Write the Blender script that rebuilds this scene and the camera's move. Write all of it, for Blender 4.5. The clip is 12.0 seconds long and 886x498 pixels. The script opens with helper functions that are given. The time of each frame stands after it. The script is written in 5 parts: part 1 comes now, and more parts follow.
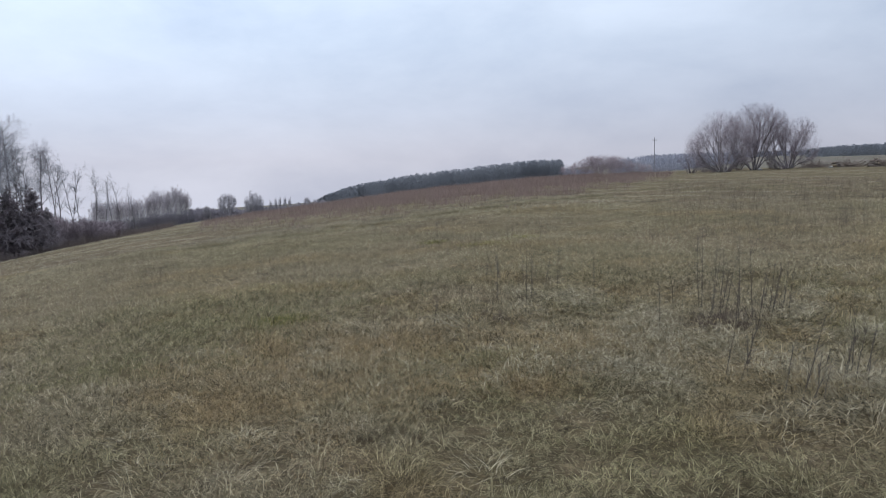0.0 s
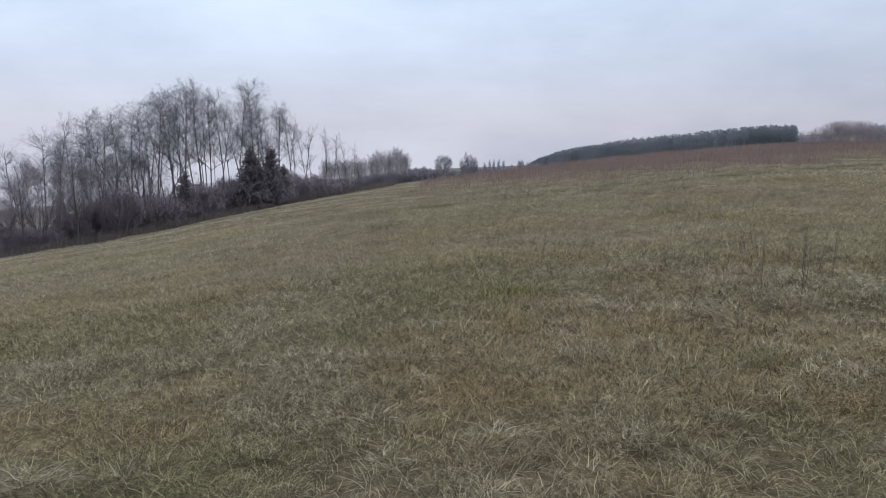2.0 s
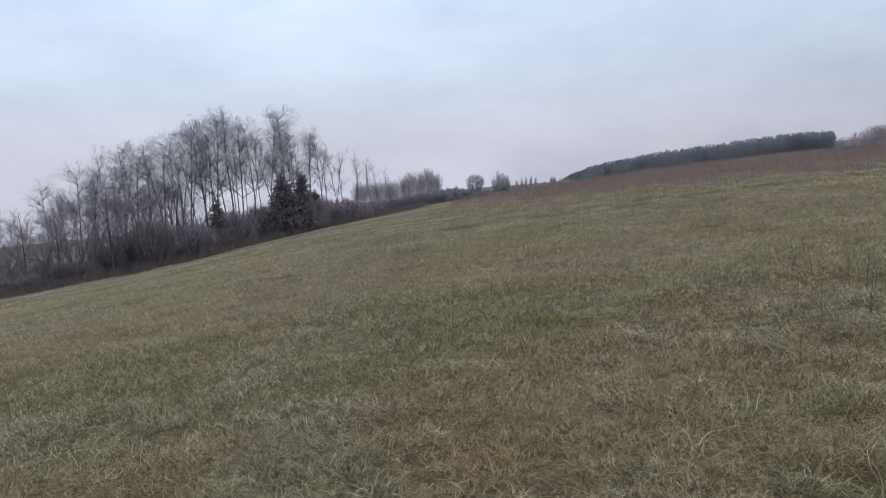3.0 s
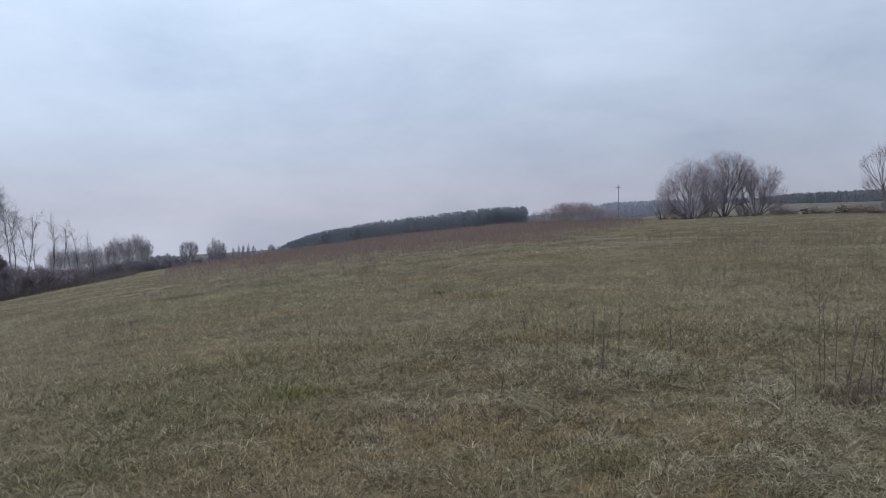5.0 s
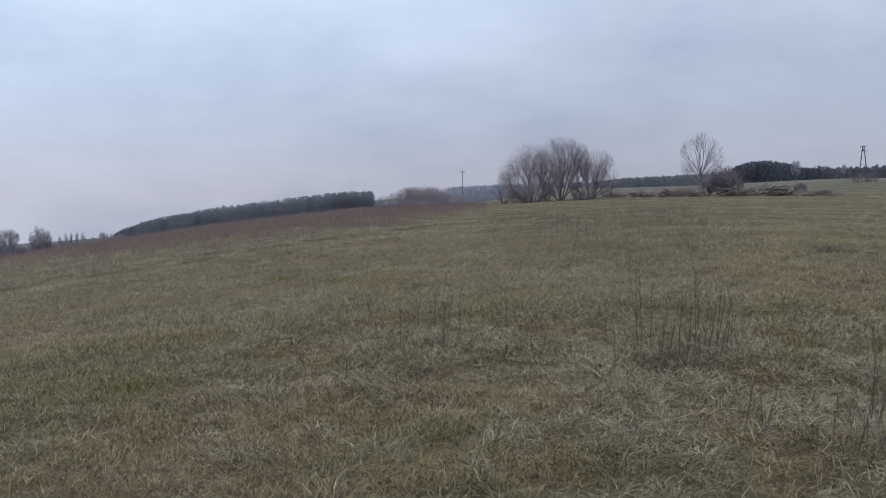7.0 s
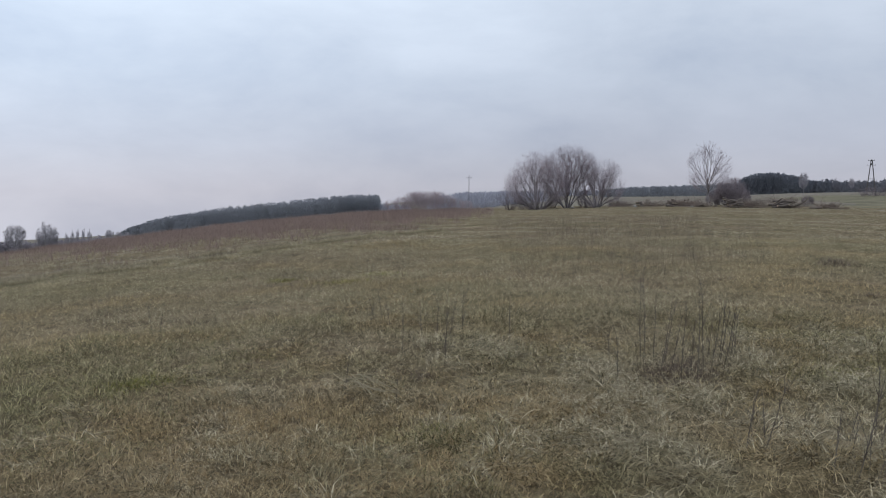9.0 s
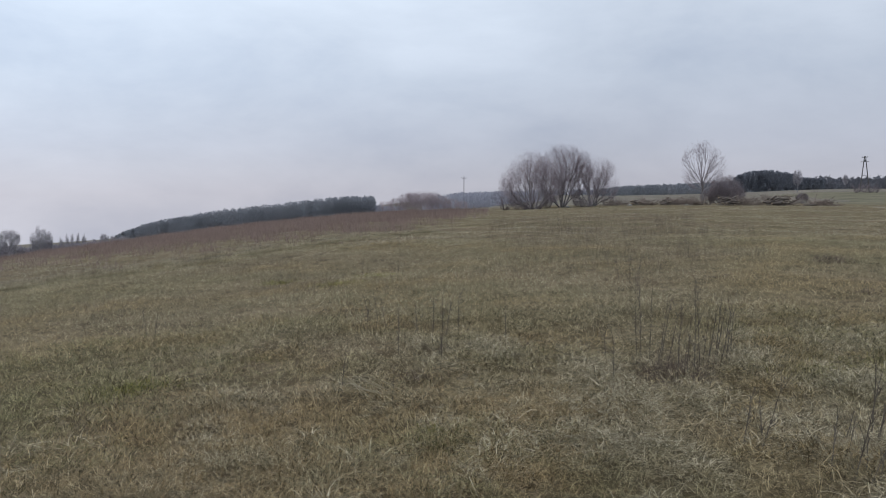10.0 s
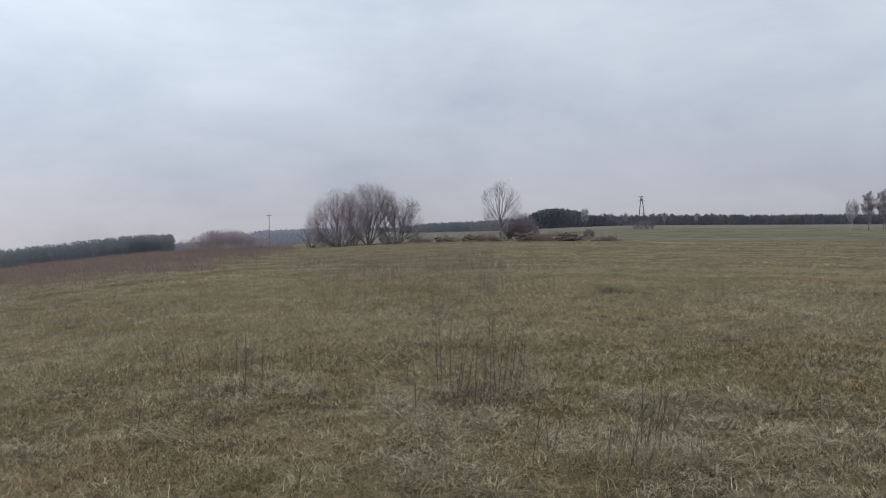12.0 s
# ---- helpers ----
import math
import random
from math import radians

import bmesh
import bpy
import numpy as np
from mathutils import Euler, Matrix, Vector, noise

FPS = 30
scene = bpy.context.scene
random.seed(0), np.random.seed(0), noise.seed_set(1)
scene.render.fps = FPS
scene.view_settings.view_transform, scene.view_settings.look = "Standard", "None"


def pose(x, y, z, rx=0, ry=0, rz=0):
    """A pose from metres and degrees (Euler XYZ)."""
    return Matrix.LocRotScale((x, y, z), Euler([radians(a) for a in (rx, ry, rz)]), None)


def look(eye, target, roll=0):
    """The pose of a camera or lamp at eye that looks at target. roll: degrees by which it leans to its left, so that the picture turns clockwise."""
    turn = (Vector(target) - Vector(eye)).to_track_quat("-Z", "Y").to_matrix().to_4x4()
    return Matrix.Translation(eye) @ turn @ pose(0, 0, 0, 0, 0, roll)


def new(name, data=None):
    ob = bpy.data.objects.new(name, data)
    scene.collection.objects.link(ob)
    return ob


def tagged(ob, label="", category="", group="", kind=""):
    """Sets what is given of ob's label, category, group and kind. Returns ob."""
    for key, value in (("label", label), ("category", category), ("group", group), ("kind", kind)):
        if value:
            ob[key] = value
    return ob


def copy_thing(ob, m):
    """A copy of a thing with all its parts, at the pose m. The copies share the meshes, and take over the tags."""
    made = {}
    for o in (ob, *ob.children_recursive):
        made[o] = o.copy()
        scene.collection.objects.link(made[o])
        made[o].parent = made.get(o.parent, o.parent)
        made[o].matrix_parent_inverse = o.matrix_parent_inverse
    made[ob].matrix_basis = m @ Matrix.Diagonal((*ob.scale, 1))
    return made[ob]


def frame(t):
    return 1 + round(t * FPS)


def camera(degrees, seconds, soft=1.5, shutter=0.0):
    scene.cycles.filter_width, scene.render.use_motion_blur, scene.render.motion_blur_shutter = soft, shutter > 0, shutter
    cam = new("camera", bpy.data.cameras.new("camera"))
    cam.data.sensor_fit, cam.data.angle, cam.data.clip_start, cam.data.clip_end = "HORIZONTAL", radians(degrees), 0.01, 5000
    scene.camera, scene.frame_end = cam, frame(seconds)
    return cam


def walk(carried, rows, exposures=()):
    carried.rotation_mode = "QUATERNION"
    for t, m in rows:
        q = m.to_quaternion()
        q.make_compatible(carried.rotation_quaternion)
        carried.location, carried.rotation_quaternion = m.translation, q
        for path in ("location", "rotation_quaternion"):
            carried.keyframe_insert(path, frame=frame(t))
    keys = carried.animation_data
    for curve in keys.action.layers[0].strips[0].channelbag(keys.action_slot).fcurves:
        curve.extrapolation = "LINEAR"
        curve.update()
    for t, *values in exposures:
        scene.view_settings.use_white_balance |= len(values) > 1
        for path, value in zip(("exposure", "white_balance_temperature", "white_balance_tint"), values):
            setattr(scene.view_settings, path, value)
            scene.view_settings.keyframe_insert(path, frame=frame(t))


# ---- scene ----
# ---------------------------------------------------------------- camera
cam = camera(58.0, 12.0, soft=1.0)
PATH = [
    (0.0, (1.215, -1.323, 1.771), (-1.107, 8.338, 0.643), -0.85),
    (0.5, (1.200, -1.240, 1.769), (-2.927, 7.748, 0.291), -0.35),
    (1.0, (1.009, -1.045, 1.758), (-4.086, 7.451, 0.391), 2.38),
    (1.5, (0.716, -0.814, 1.742), (-3.880, 7.982, 0.516), -0.63),
    (2.0, (0.586, -0.700, 1.735), (-4.140, 7.975, 0.182), -0.23),
    (2.5, (0.436, -0.229, 1.722), (-4.742, 8.254, 0.616), -2.88),
    (3.0, (0.344, 0.057, 1.714), (-4.773, 8.550, 0.414), -2.42),
    (3.5, (0.147, 0.281, 1.702), (-2.752, 9.773, 0.477), -0.30),
    (3.6, (0.078, 0.284, 1.699), (-2.737, 9.801, 0.469), -0.00),
    (5.3, (-0.072, 0.085, 1.696), (-1.474, 9.974, 1.199), -0.74),
    (5.5, (-0.064, 0.050, 1.697), (-1.136, 9.974, 1.100), -0.38),
    (6.0, (-0.074, 0.042, 1.696), (-0.927, 9.976, 0.929), 0.32),
    (6.5, (-0.048, 0.039, 1.697), (-0.500, 10.008, 1.058), 0.64),
    (7.0, (-0.010, -0.031, 1.700), (0.005, 9.939, 0.929), -0.89),
    (7.2, (-0.004, -0.030, 1.700), (0.093, 9.933, 0.842), -1.19),
    (9.0, (-0.000, -0.009, 1.700), (-0.049, 9.966, 0.993), 0.32),
    (9.5, (0.000, -0.000, 1.700), (-0.000, 9.977, 1.017), -0.00),
    (10.0, (0.007, 0.010, 1.700), (0.013, 9.985, 1.000), -0.23),
    (10.5, (0.013, 0.017, 1.700), (0.068, 9.999, 1.097), -0.21),
    (11.0, (0.018, 0.019, 1.700), (0.072, 10.002, 1.124), -0.03),
    (11.5, (0.057, 0.011, 1.702), (0.693, 9.980, 1.239), 0.74),
    (12.0, (0.029, -0.159, 1.704), (2.413, 9.550, 1.456), -0.45),
]
walk(cam, [(t, look(eye, target, roll)) for t, eye, target, roll in PATH],
     exposures=[(0.0, 0.24, 6550, 10), (1.5, 0.23, 6550, 10), (3.5, 0.12, 6550, 10), (5.3, -0.05, 6350, 10), (6.5, -0.06, 6350, 10), (7.2, 0.03, 6400, 10), (9.0, 0.12, 6750, 10), (11.0, 0.10, 6850, 10), (12.0, 0.07, 6980, 10)])

# ---------------------------------------------------------------- sky and sun
SUN_AZ, SUN_EL = radians(-45), radians(38)   # behind the cloud, ahead and to the left
world = bpy.data.worlds.new("overcast_sky")
scene.world = world
world.use_nodes = True
wt = world.node_tree
wt.nodes.clear()


def wn(kind, **values):
    node = wt.nodes.new(kind)
    for key, value in values.items():
        node.inputs[key].default_value = value
    return node


def wramp(stops):
    node = wt.nodes.new("ShaderNodeValToRGB")
    els = node.color_ramp.elements
    els[0].position, els[0].color = stops[0][0], (*stops[0][1], 1)
    els[1].position, els[1].color = stops[-1][0], (*stops[-1][1], 1)
    for pos, col in stops[1:-1]:
        els.new(pos).color = (*col, 1)
    return node


sky = wt.nodes.new("ShaderNodeTexSky")
sky.sky_type, sky.sun_disc = "NISHITA", False
sky.sun_elevation, sky.sun_rotation = SUN_EL, SUN_AZ
sky_dim = wn("ShaderNodeVectorMath")
sky_dim.operation = "SCALE"
sky_dim.inputs["Scale"].default_value = 0.10
wt.links.new(sky.outputs[0], sky_dim.inputs[0])
coord = wt.nodes.new("ShaderNodeTexCoord")
split = wt.nodes.new("ShaderNodeSeparateXYZ")
wt.links.new(coord.outputs["Generated"], split.inputs[0])
height = wramp([(0.0, (0.468, 0.480, 0.565)), (0.06, (0.464, 0.507, 0.620)), (0.14, (0.541, 0.614, 0.742)), (0.26, (0.64, 0.735, 0.875)), (0.45, (0.82, 0.92, 1.03)), (1.0, (1.26, 1.34, 1.44))])
wt.links.new(split.outputs["Z"], height.inputs[0])
# flattened cloud layers
flat = wt.nodes.new("ShaderNodeMapping")
flat.inputs["Scale"].default_value = (1.0, 1.0, 2.5)
wt.links.new(coord.outputs["Generated"], flat.inputs["Vector"])
big = wn("ShaderNodeTexNoise", Scale=3.4, Detail=8.0, Roughness=0.58, Distortion=0.2)
wt.links.new(flat.outputs[0], big.inputs["Vector"])
cloud = wramp([(0.30, (0.83, 0.85, 0.89)), (0.5, (0.985, 0.985, 0.99)), (0.70, (1.11, 1.10, 1.09))])
wt.links.new(big.outputs[0], cloud.inputs[0])
times = wt.nodes.new("ShaderNodeMix")
times.data_type, times.blend_type = "RGBA", "MULTIPLY"
times.inputs["Factor"].default_value = 1.0
wt.links.new(height.outputs[0], times.inputs["A"])
wt.links.new(cloud.outputs[0], times.inputs["B"])
# brighter cloud round the hidden sun
sun_way = Vector((math.sin(SUN_AZ) * math.cos(SUN_EL), math.cos(SUN_AZ) * math.cos(SUN_EL), math.sin(SUN_EL)))
near_sun = wt.nodes.new("ShaderNodeVectorMath")
near_sun.operation = "DOT_PRODUCT"
near_sun.inputs[1].default_value = Vector((math.sin(SUN_AZ), math.cos(SUN_AZ), 0.25)).normalized()
wt.links.new(coord.outputs["Generated"], near_sun.inputs[0])
glow = wramp([(0.0, (0.86, 0.88, 0.90)), (0.17, (0.872, 0.885, 0.905)), (0.55, (0.895, 0.91, 0.93)), (0.84, (1.03, 1.06, 1.085)), (0.97, (1.10, 1.155, 1.195)), (1.0, (1.12, 1.18, 1.22))])
wt.links.new(near_sun.outputs["Value"], glow.inputs[0])
lit = wt.nodes.new("ShaderNodeMix")
lit.data_type, lit.blend_type = "RGBA", "MULTIPLY"
lit.inputs["Factor"].default_value = 1.0
wt.links.new(times.outputs["Result"], lit.inputs["A"])
wt.links.new(glow.outputs[0], lit.inputs["B"])
cover = wt.nodes.new("ShaderNodeMix")
cover.data_type = "RGBA"
cover.inputs["Factor"].default_value = 0.95
wt.links.new(sky_dim.outputs[0], cover.inputs["A"])
wt.links.new(lit.outputs["Result"], cover.inputs["B"])
back = wn("ShaderNodeBackground", Strength=1.0)
wt.links.new(cover.outputs["Result"], back.inputs["Color"])
out = wt.nodes.new("ShaderNodeOutputWorld")
wt.links.new(back.outputs[0], out.inputs["Surface"])

sun_data = bpy.data.lights.new("sun", "SUN")
sun_data.energy, sun_data.angle, sun_data.color = 0.9, radians(40), (1.0, 0.96, 0.9)
sun = new("sun", sun_data)
sun.matrix_world = look(sun_way * 100, (0, 0, 0))


# ---------------------------------------------------------------- materials
def material(name, stops, scale=3.0, detail=5.0, rough=0.85, bump=0.0, bump_scale=30.0, island=0.0, thing=0.0,
             patch=None, patch_scale=0.4, second=None, fine=0.0, fibre=0.0, stretch=(1, 1, 1), metal=0.0, spec=0.2, translucent=0.0):
    """Noise through a colour ramp, shifted piece by piece (island) or thing by thing; patch: a second ramp laid over in wide patches."""
    mat = bpy.data.materials.new(name)
    mat.use_nodes = True
    nt = mat.node_tree
    bsdf = nt.nodes["Principled BSDF"]
    bsdf.inputs["Roughness"].default_value, bsdf.inputs["Metallic"].default_value = rough, metal
    bsdf.inputs["Specular IOR Level"].default_value = spec
    geo = nt.nodes.new("ShaderNodeNewGeometry")
    place = nt.nodes.new("ShaderNodeTexCoord")
    mapping = nt.nodes.new("ShaderNodeMapping")
    mapping.inputs["Scale"].default_value = stretch
    nt.links.new(place.outputs["Object"] if thing else geo.outputs["Position"], mapping.inputs["Vector"])

    def noise_node(size, octaves, roughness=0.5, distortion=0.0):
        node = nt.nodes.new("ShaderNodeTexNoise")
        node.inputs["Scale"].default_value, node.inputs["Detail"].default_value, node.inputs["Roughness"].default_value = size, octaves, roughness
        node.inputs["Distortion"].default_value = distortion
        nt.links.new(mapping.outputs[0], node.inputs["Vector"])
        return node.outputs[0]

    def ramp_node(source, marks):
        node = nt.nodes.new("ShaderNodeValToRGB")
        els = node.color_ramp.elements
        els[0].position, els[0].color = marks[0][0], (*marks[0][1], 1)
        els[1].position, els[1].color = marks[-1][0], (*marks[-1][1], 1)
        for pos, col in marks[1:-1]:
            els.new(pos).color = (*col, 1)
        nt.links.new(source, node.inputs[0])
        return node.outputs[0]

    def blend(a, b, part_of_b):
        node = nt.nodes.new("ShaderNodeMix")
        node.data_type = "FLOAT"
        node.inputs["Factor"].default_value = part_of_b
        nt.links.new(a, node.inputs["A"])
        nt.links.new(b, node.inputs["B"])
        return node.outputs["Result"]

    value = noise_node(scale, detail)
    if island:
        value = blend(value, geo.outputs["Random Per Island"], island)
    if thing:
        info = nt.nodes.new("ShaderNodeObjectInfo")
        value = blend(value, info.outputs["Random"], thing)
    colour = ramp_node(value, stops)
    if patch:
        other = ramp_node(value, patch)
        where = nt.nodes.new("ShaderNodeMapRange")
        where.inputs["From Min"].default_value, where.inputs["From Max"].default_value = 0.42, 0.60
        nt.links.new(noise_node(patch_scale, 4.0), where.inputs["Value"])
        mix = nt.nodes.new("ShaderNodeMix")
        mix.data_type = "RGBA"
        nt.links.new(where.outputs[0], mix.inputs["Factor"])
        nt.links.new(colour, mix.inputs["A"])
        nt.links.new(other, mix.inputs["B"])
        colour = mix.outputs["Result"]
        if second:
            third = ramp_node(value, second)
            where = nt.nodes.new("ShaderNodeMapRange")
            where.inputs["From Min"].default_value, where.inputs["From Max"].default_value = 0.50, 0.62
            nt.links.new(noise_node(patch_scale * 1.9, 3.0), where.inputs["Value"])
            mix = nt.nodes.new("ShaderNodeMix")
            mix.data_type = "RGBA"
            nt.links.new(where.outputs[0], mix.inputs["Factor"])
            nt.links.new(colour, mix.inputs["A"])
            nt.links.new(third, mix.inputs["B"])
            colour = mix.outputs["Result"]
    if fibre:
        strands = ramp_node(noise_node(fibre, 5.0, 0.6, 2.6), [(0.34, (0.62, 0.61, 0.60)), (0.5, (0.96, 0.96, 0.95)), (0.66, (1.42, 1.40, 1.34))])
        mix = nt.nodes.new("ShaderNodeMix")
        mix.data_type, mix.blend_type = "RGBA", "MULTIPLY"
        mix.inputs["Factor"].default_value = 1.0
        nt.links.new(colour, mix.inputs["A"])
        nt.links.new(strands, mix.inputs["B"])
        colour = mix.outputs["Result"]
    if fine:
        grain = ramp_node(noise_node(fine, 8.0, 0.72), [(0.36, (0.45, 0.45, 0.45)), (0.5, (0.95, 0.95, 0.95)), (0.66, (1.6, 1.58, 1.5))])
        mix = nt.nodes.new("ShaderNodeMix")
        mix.data_type, mix.blend_type = "RGBA", "MULTIPLY"
        mix.inputs["Factor"].default_value = 1.0
        nt.links.new(colour, mix.inputs["A"])
        nt.links.new(grain, mix.inputs["B"])
        colour = mix.outputs["Result"]
    nt.links.new(colour, bsdf.inputs["Base Color"])
    if translucent:
        thin = nt.nodes.new("ShaderNodeBsdfTranslucent")
        nt.links.new(colour, thin.inputs["Color"])
        both = nt.nodes.new("ShaderNodeMixShader")
        both.inputs[0].default_value = translucent
        nt.links.new(bsdf.outputs[0], both.inputs[1])
        nt.links.new(thin.outputs[0], both.inputs[2])
        nt.links.new(both.outputs[0], nt.nodes["Material Output"].inputs["Surface"])
    if bump:
        node = nt.nodes.new("ShaderNodeBump")
        node.inputs["Strength"].default_value, node.inputs["Distance"].default_value = bump, 0.02
        nt.links.new(noise_node(bump_scale, 6.0), node.inputs["Height"])
        nt.links.new(node.outputs[0], bsdf.inputs["Normal"])
    return mat


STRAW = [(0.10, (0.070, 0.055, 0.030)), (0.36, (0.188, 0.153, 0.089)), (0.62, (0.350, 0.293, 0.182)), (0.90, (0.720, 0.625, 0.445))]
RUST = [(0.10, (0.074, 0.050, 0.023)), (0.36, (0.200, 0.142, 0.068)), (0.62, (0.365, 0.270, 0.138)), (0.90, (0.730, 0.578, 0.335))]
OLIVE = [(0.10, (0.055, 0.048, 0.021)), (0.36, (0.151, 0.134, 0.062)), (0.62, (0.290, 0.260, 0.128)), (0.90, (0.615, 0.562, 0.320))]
m_soil = material("thatch", [(0.25, (0.070, 0.054, 0.035)), (0.5, (0.124, 0.097, 0.064)), (0.75, (0.185, 0.148, 0.105))], scale=1.3, detail=9,
                  patch=[(0.25, (0.063, 0.054, 0.028)), (0.5, (0.117, 0.098, 0.058)), (0.75, (0.177, 0.148, 0.097))], patch_scale=0.12, fine=7.0, fibre=22.0, bump=0.9, bump_scale=16.0, rough=0.95, spec=0.05,
                  second=[(0.25, (0.072, 0.057, 0.034)), (0.5, (0.125, 0.102, 0.064)), (0.75, (0.185, 0.153, 0.100))])
# near grass takes a dimmed copy of the shared stops, shade put into colour
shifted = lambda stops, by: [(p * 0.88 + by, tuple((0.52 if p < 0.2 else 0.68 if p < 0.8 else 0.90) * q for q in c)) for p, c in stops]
# mid-field copy of the same stops, lifted and greyed as a haze veil
haze_lifted = lambda stops: [(p, (0.88 * c[0] + 0.060, 0.90 * c[1] + 0.062, 0.92 * c[2] + 0.055)) for p, c in stops]
# stubble beyond the crest, greyed with haze in its base colour
m_stubble = material("hazed_stubble", [(0.25, (0.142, 0.129, 0.117)), (0.5, (0.166, 0.151, 0.137)), (0.75, (0.194, 0.177, 0.160))], scale=0.06, detail=8, stretch=(0.3, 1, 1), rough=1.0, spec=0.0, fine=0.5,
                     patch=[(0.25, (0.132, 0.126, 0.106)), (0.5, (0.154, 0.146, 0.124)), (0.75, (0.178, 0.169, 0.144))], patch_scale=0.012)
m_crop = material("winter_crop", [(0.25, (0.120, 0.114, 0.086)), (0.5, (0.140, 0.133, 0.102)), (0.75, (0.164, 0.156, 0.120))], scale=0.05, detail=8, stretch=(0.3, 1, 1), rough=1.0, spec=0.0, fine=0.5)
m_grass = material("dimmed_matted_grass", shifted(STRAW, 0.10), scale=1.1, detail=4, island=0.88, patch=shifted(OLIVE, 0.13), patch_scale=0.33, second=shifted(RUST, 0.13), rough=0.75, spec=0.15, translucent=0.2)
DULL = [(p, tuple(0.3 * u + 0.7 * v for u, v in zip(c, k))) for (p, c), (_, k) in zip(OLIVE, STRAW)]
m_tuft = material("field_grass", haze_lifted(STRAW), scale=0.35, detail=6, island=0.58, patch=haze_lifted(DULL), patch_scale=0.12, second=haze_lifted(RUST), rough=0.9, spec=0.05, translucent=0.35)
# far-field copy of the stops, pushed toward grey: distance haze in the colour
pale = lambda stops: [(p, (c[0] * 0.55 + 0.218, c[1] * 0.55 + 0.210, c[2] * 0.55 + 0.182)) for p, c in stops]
m_far_grass = material("hazed_far_grass", pale(STRAW), scale=0.2, detail=6, island=0.4, patch=pale(DULL), patch_scale=0.09, second=pale(RUST), rough=0.95, spec=0.03, translucent=0.4)
# russet of dead grass, with some haze mixed in to pale it
m_red = material("russet_grass", [(0.2, (0.172, 0.125, 0.114)), (0.5, (0.242, 0.182, 0.166)), (0.8, (0.320, 0.250, 0.228))], scale=0.12, detail=5, island=0.4, rough=0.95, spec=0.05, translucent=0.4)
m_green = material("green_clover", [(0.2, (0.046, 0.052, 0.010)), (0.5, (0.185, 0.180, 0.036)), (0.8, (0.300, 0.285, 0.085))], scale=3, island=0.6, rough=0.7)
m_brown = material("dead_leaves", [(0.2, (0.070, 0.052, 0.044)), (0.5, (0.138, 0.106, 0.088)), (0.8, (0.235, 0.185, 0.150))], scale=4, island=0.6, rough=0.9)
m_weed = material("far_weed", [(0.2, (0.115, 0.090, 0.072)), (0.8, (0.24, 0.20, 0.16))], scale=0.5, island=0.5, rough=0.95, spec=0.05, translucent=0.3)
m_rank = material("rank_weeds", [(0.2, (0.116, 0.095, 0.094)), (0.8, (0.205, 0.171, 0.163))], scale=0.4, island=0.5, rough=0.95, spec=0.03, translucent=0.3)
m_tan = material("tan_grass", [(0.1, (0.080, 0.054, 0.027)), (0.45, (0.225, 0.160, 0.082)), (0.9, (0.570, 0.445, 0.265))], scale=1.3, island=0.85, rough=0.75, spec=0.12, translucent=0.2)
m_olive = material("olive_grass", [(0.1, (0.044, 0.042, 0.016)), (0.45, (0.122, 0.115, 0.051)), (0.9, (0.350, 0.326, 0.178))], scale=1.3, island=0.85, rough=0.75, spec=0.12, translucent=0.2)
m_bleached = material("bleached_straw", [(0.1, (0.17, 0.148, 0.102)), (0.5, (0.34, 0.30, 0.215)), (0.9, (0.66, 0.60, 0.45))], scale=1.5, island=0.7, rough=0.8, spec=0.1, translucent=0.25)
m_straw = material("pale_straw", [(0.1, (0.060, 0.050, 0.031)), (0.5, (0.222, 0.192, 0.130)), (0.9, (0.70, 0.63, 0.465))], scale=1.5, island=0.85, rough=0.7, spec=0.15, translucent=0.25)
m_stalk = material("dry_stalk", [(0.3, (0.085, 0.072, 0.062)), (0.7, (0.165, 0.142, 0.12))], scale=20, thing=0.3, rough=0.9)
# bark and twig colours below carry a haze lift: paler, greyer, bluer
m_bark = material("grey_bark", [(0.3, (0.150, 0.141, 0.150)), (0.55, (0.190, 0.181, 0.190)), (0.8, (0.235, 0.227, 0.238))], scale=6, stretch=(1, 1, 0.3), bump=0.5, thing=0.35, rough=0.95, spec=0.05)
# lighter bark for the willows, haze around them mixed into the colour
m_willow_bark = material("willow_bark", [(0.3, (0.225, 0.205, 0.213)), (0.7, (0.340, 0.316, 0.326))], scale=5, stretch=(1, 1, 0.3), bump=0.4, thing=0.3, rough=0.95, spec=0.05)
m_twig = material("brown_twigs", [(0.3, (0.185, 0.172, 0.198)), (0.7, (0.255, 0.238, 0.272))], scale=2, thing=0.4, rough=0.95, spec=0.05)
m_pale_twig = material("pale_twigs", [(0.3, (0.205, 0.212, 0.240)), (0.7, (0.285, 0.292, 0.328))], scale=2, thing=0.4, rough=0.95, spec=0.05)
m_purple_twig = material("purplish_twigs", [(0.3, (0.236, 0.200, 0.225)), (0.7, (0.322, 0.277, 0.306))], scale=2, thing=0.4, rough=0.95, spec=0.05)
m_shrub = material("shrub_twigs", [(0.3, (0.162, 0.138, 0.152)), (0.7, (0.238, 0.205, 0.224))], scale=2, thing=0.4, rough=0.95, spec=0.05)
m_thicket = material("thicket_twigs", [(0.3, (0.215, 0.180, 0.202)), (0.7, (0.285, 0.240, 0.266))], scale=2, thing=0.4, rough=0.95, spec=0.05)
# russet twigs lightened toward grey to carry the haze
m_russet_twig = material("russet_willow_twigs", [(0.3, (0.290, 0.243, 0.266)), (0.7, (0.375, 0.318, 0.344))], scale=2, thing=0.4, rough=0.95, spec=0.05)
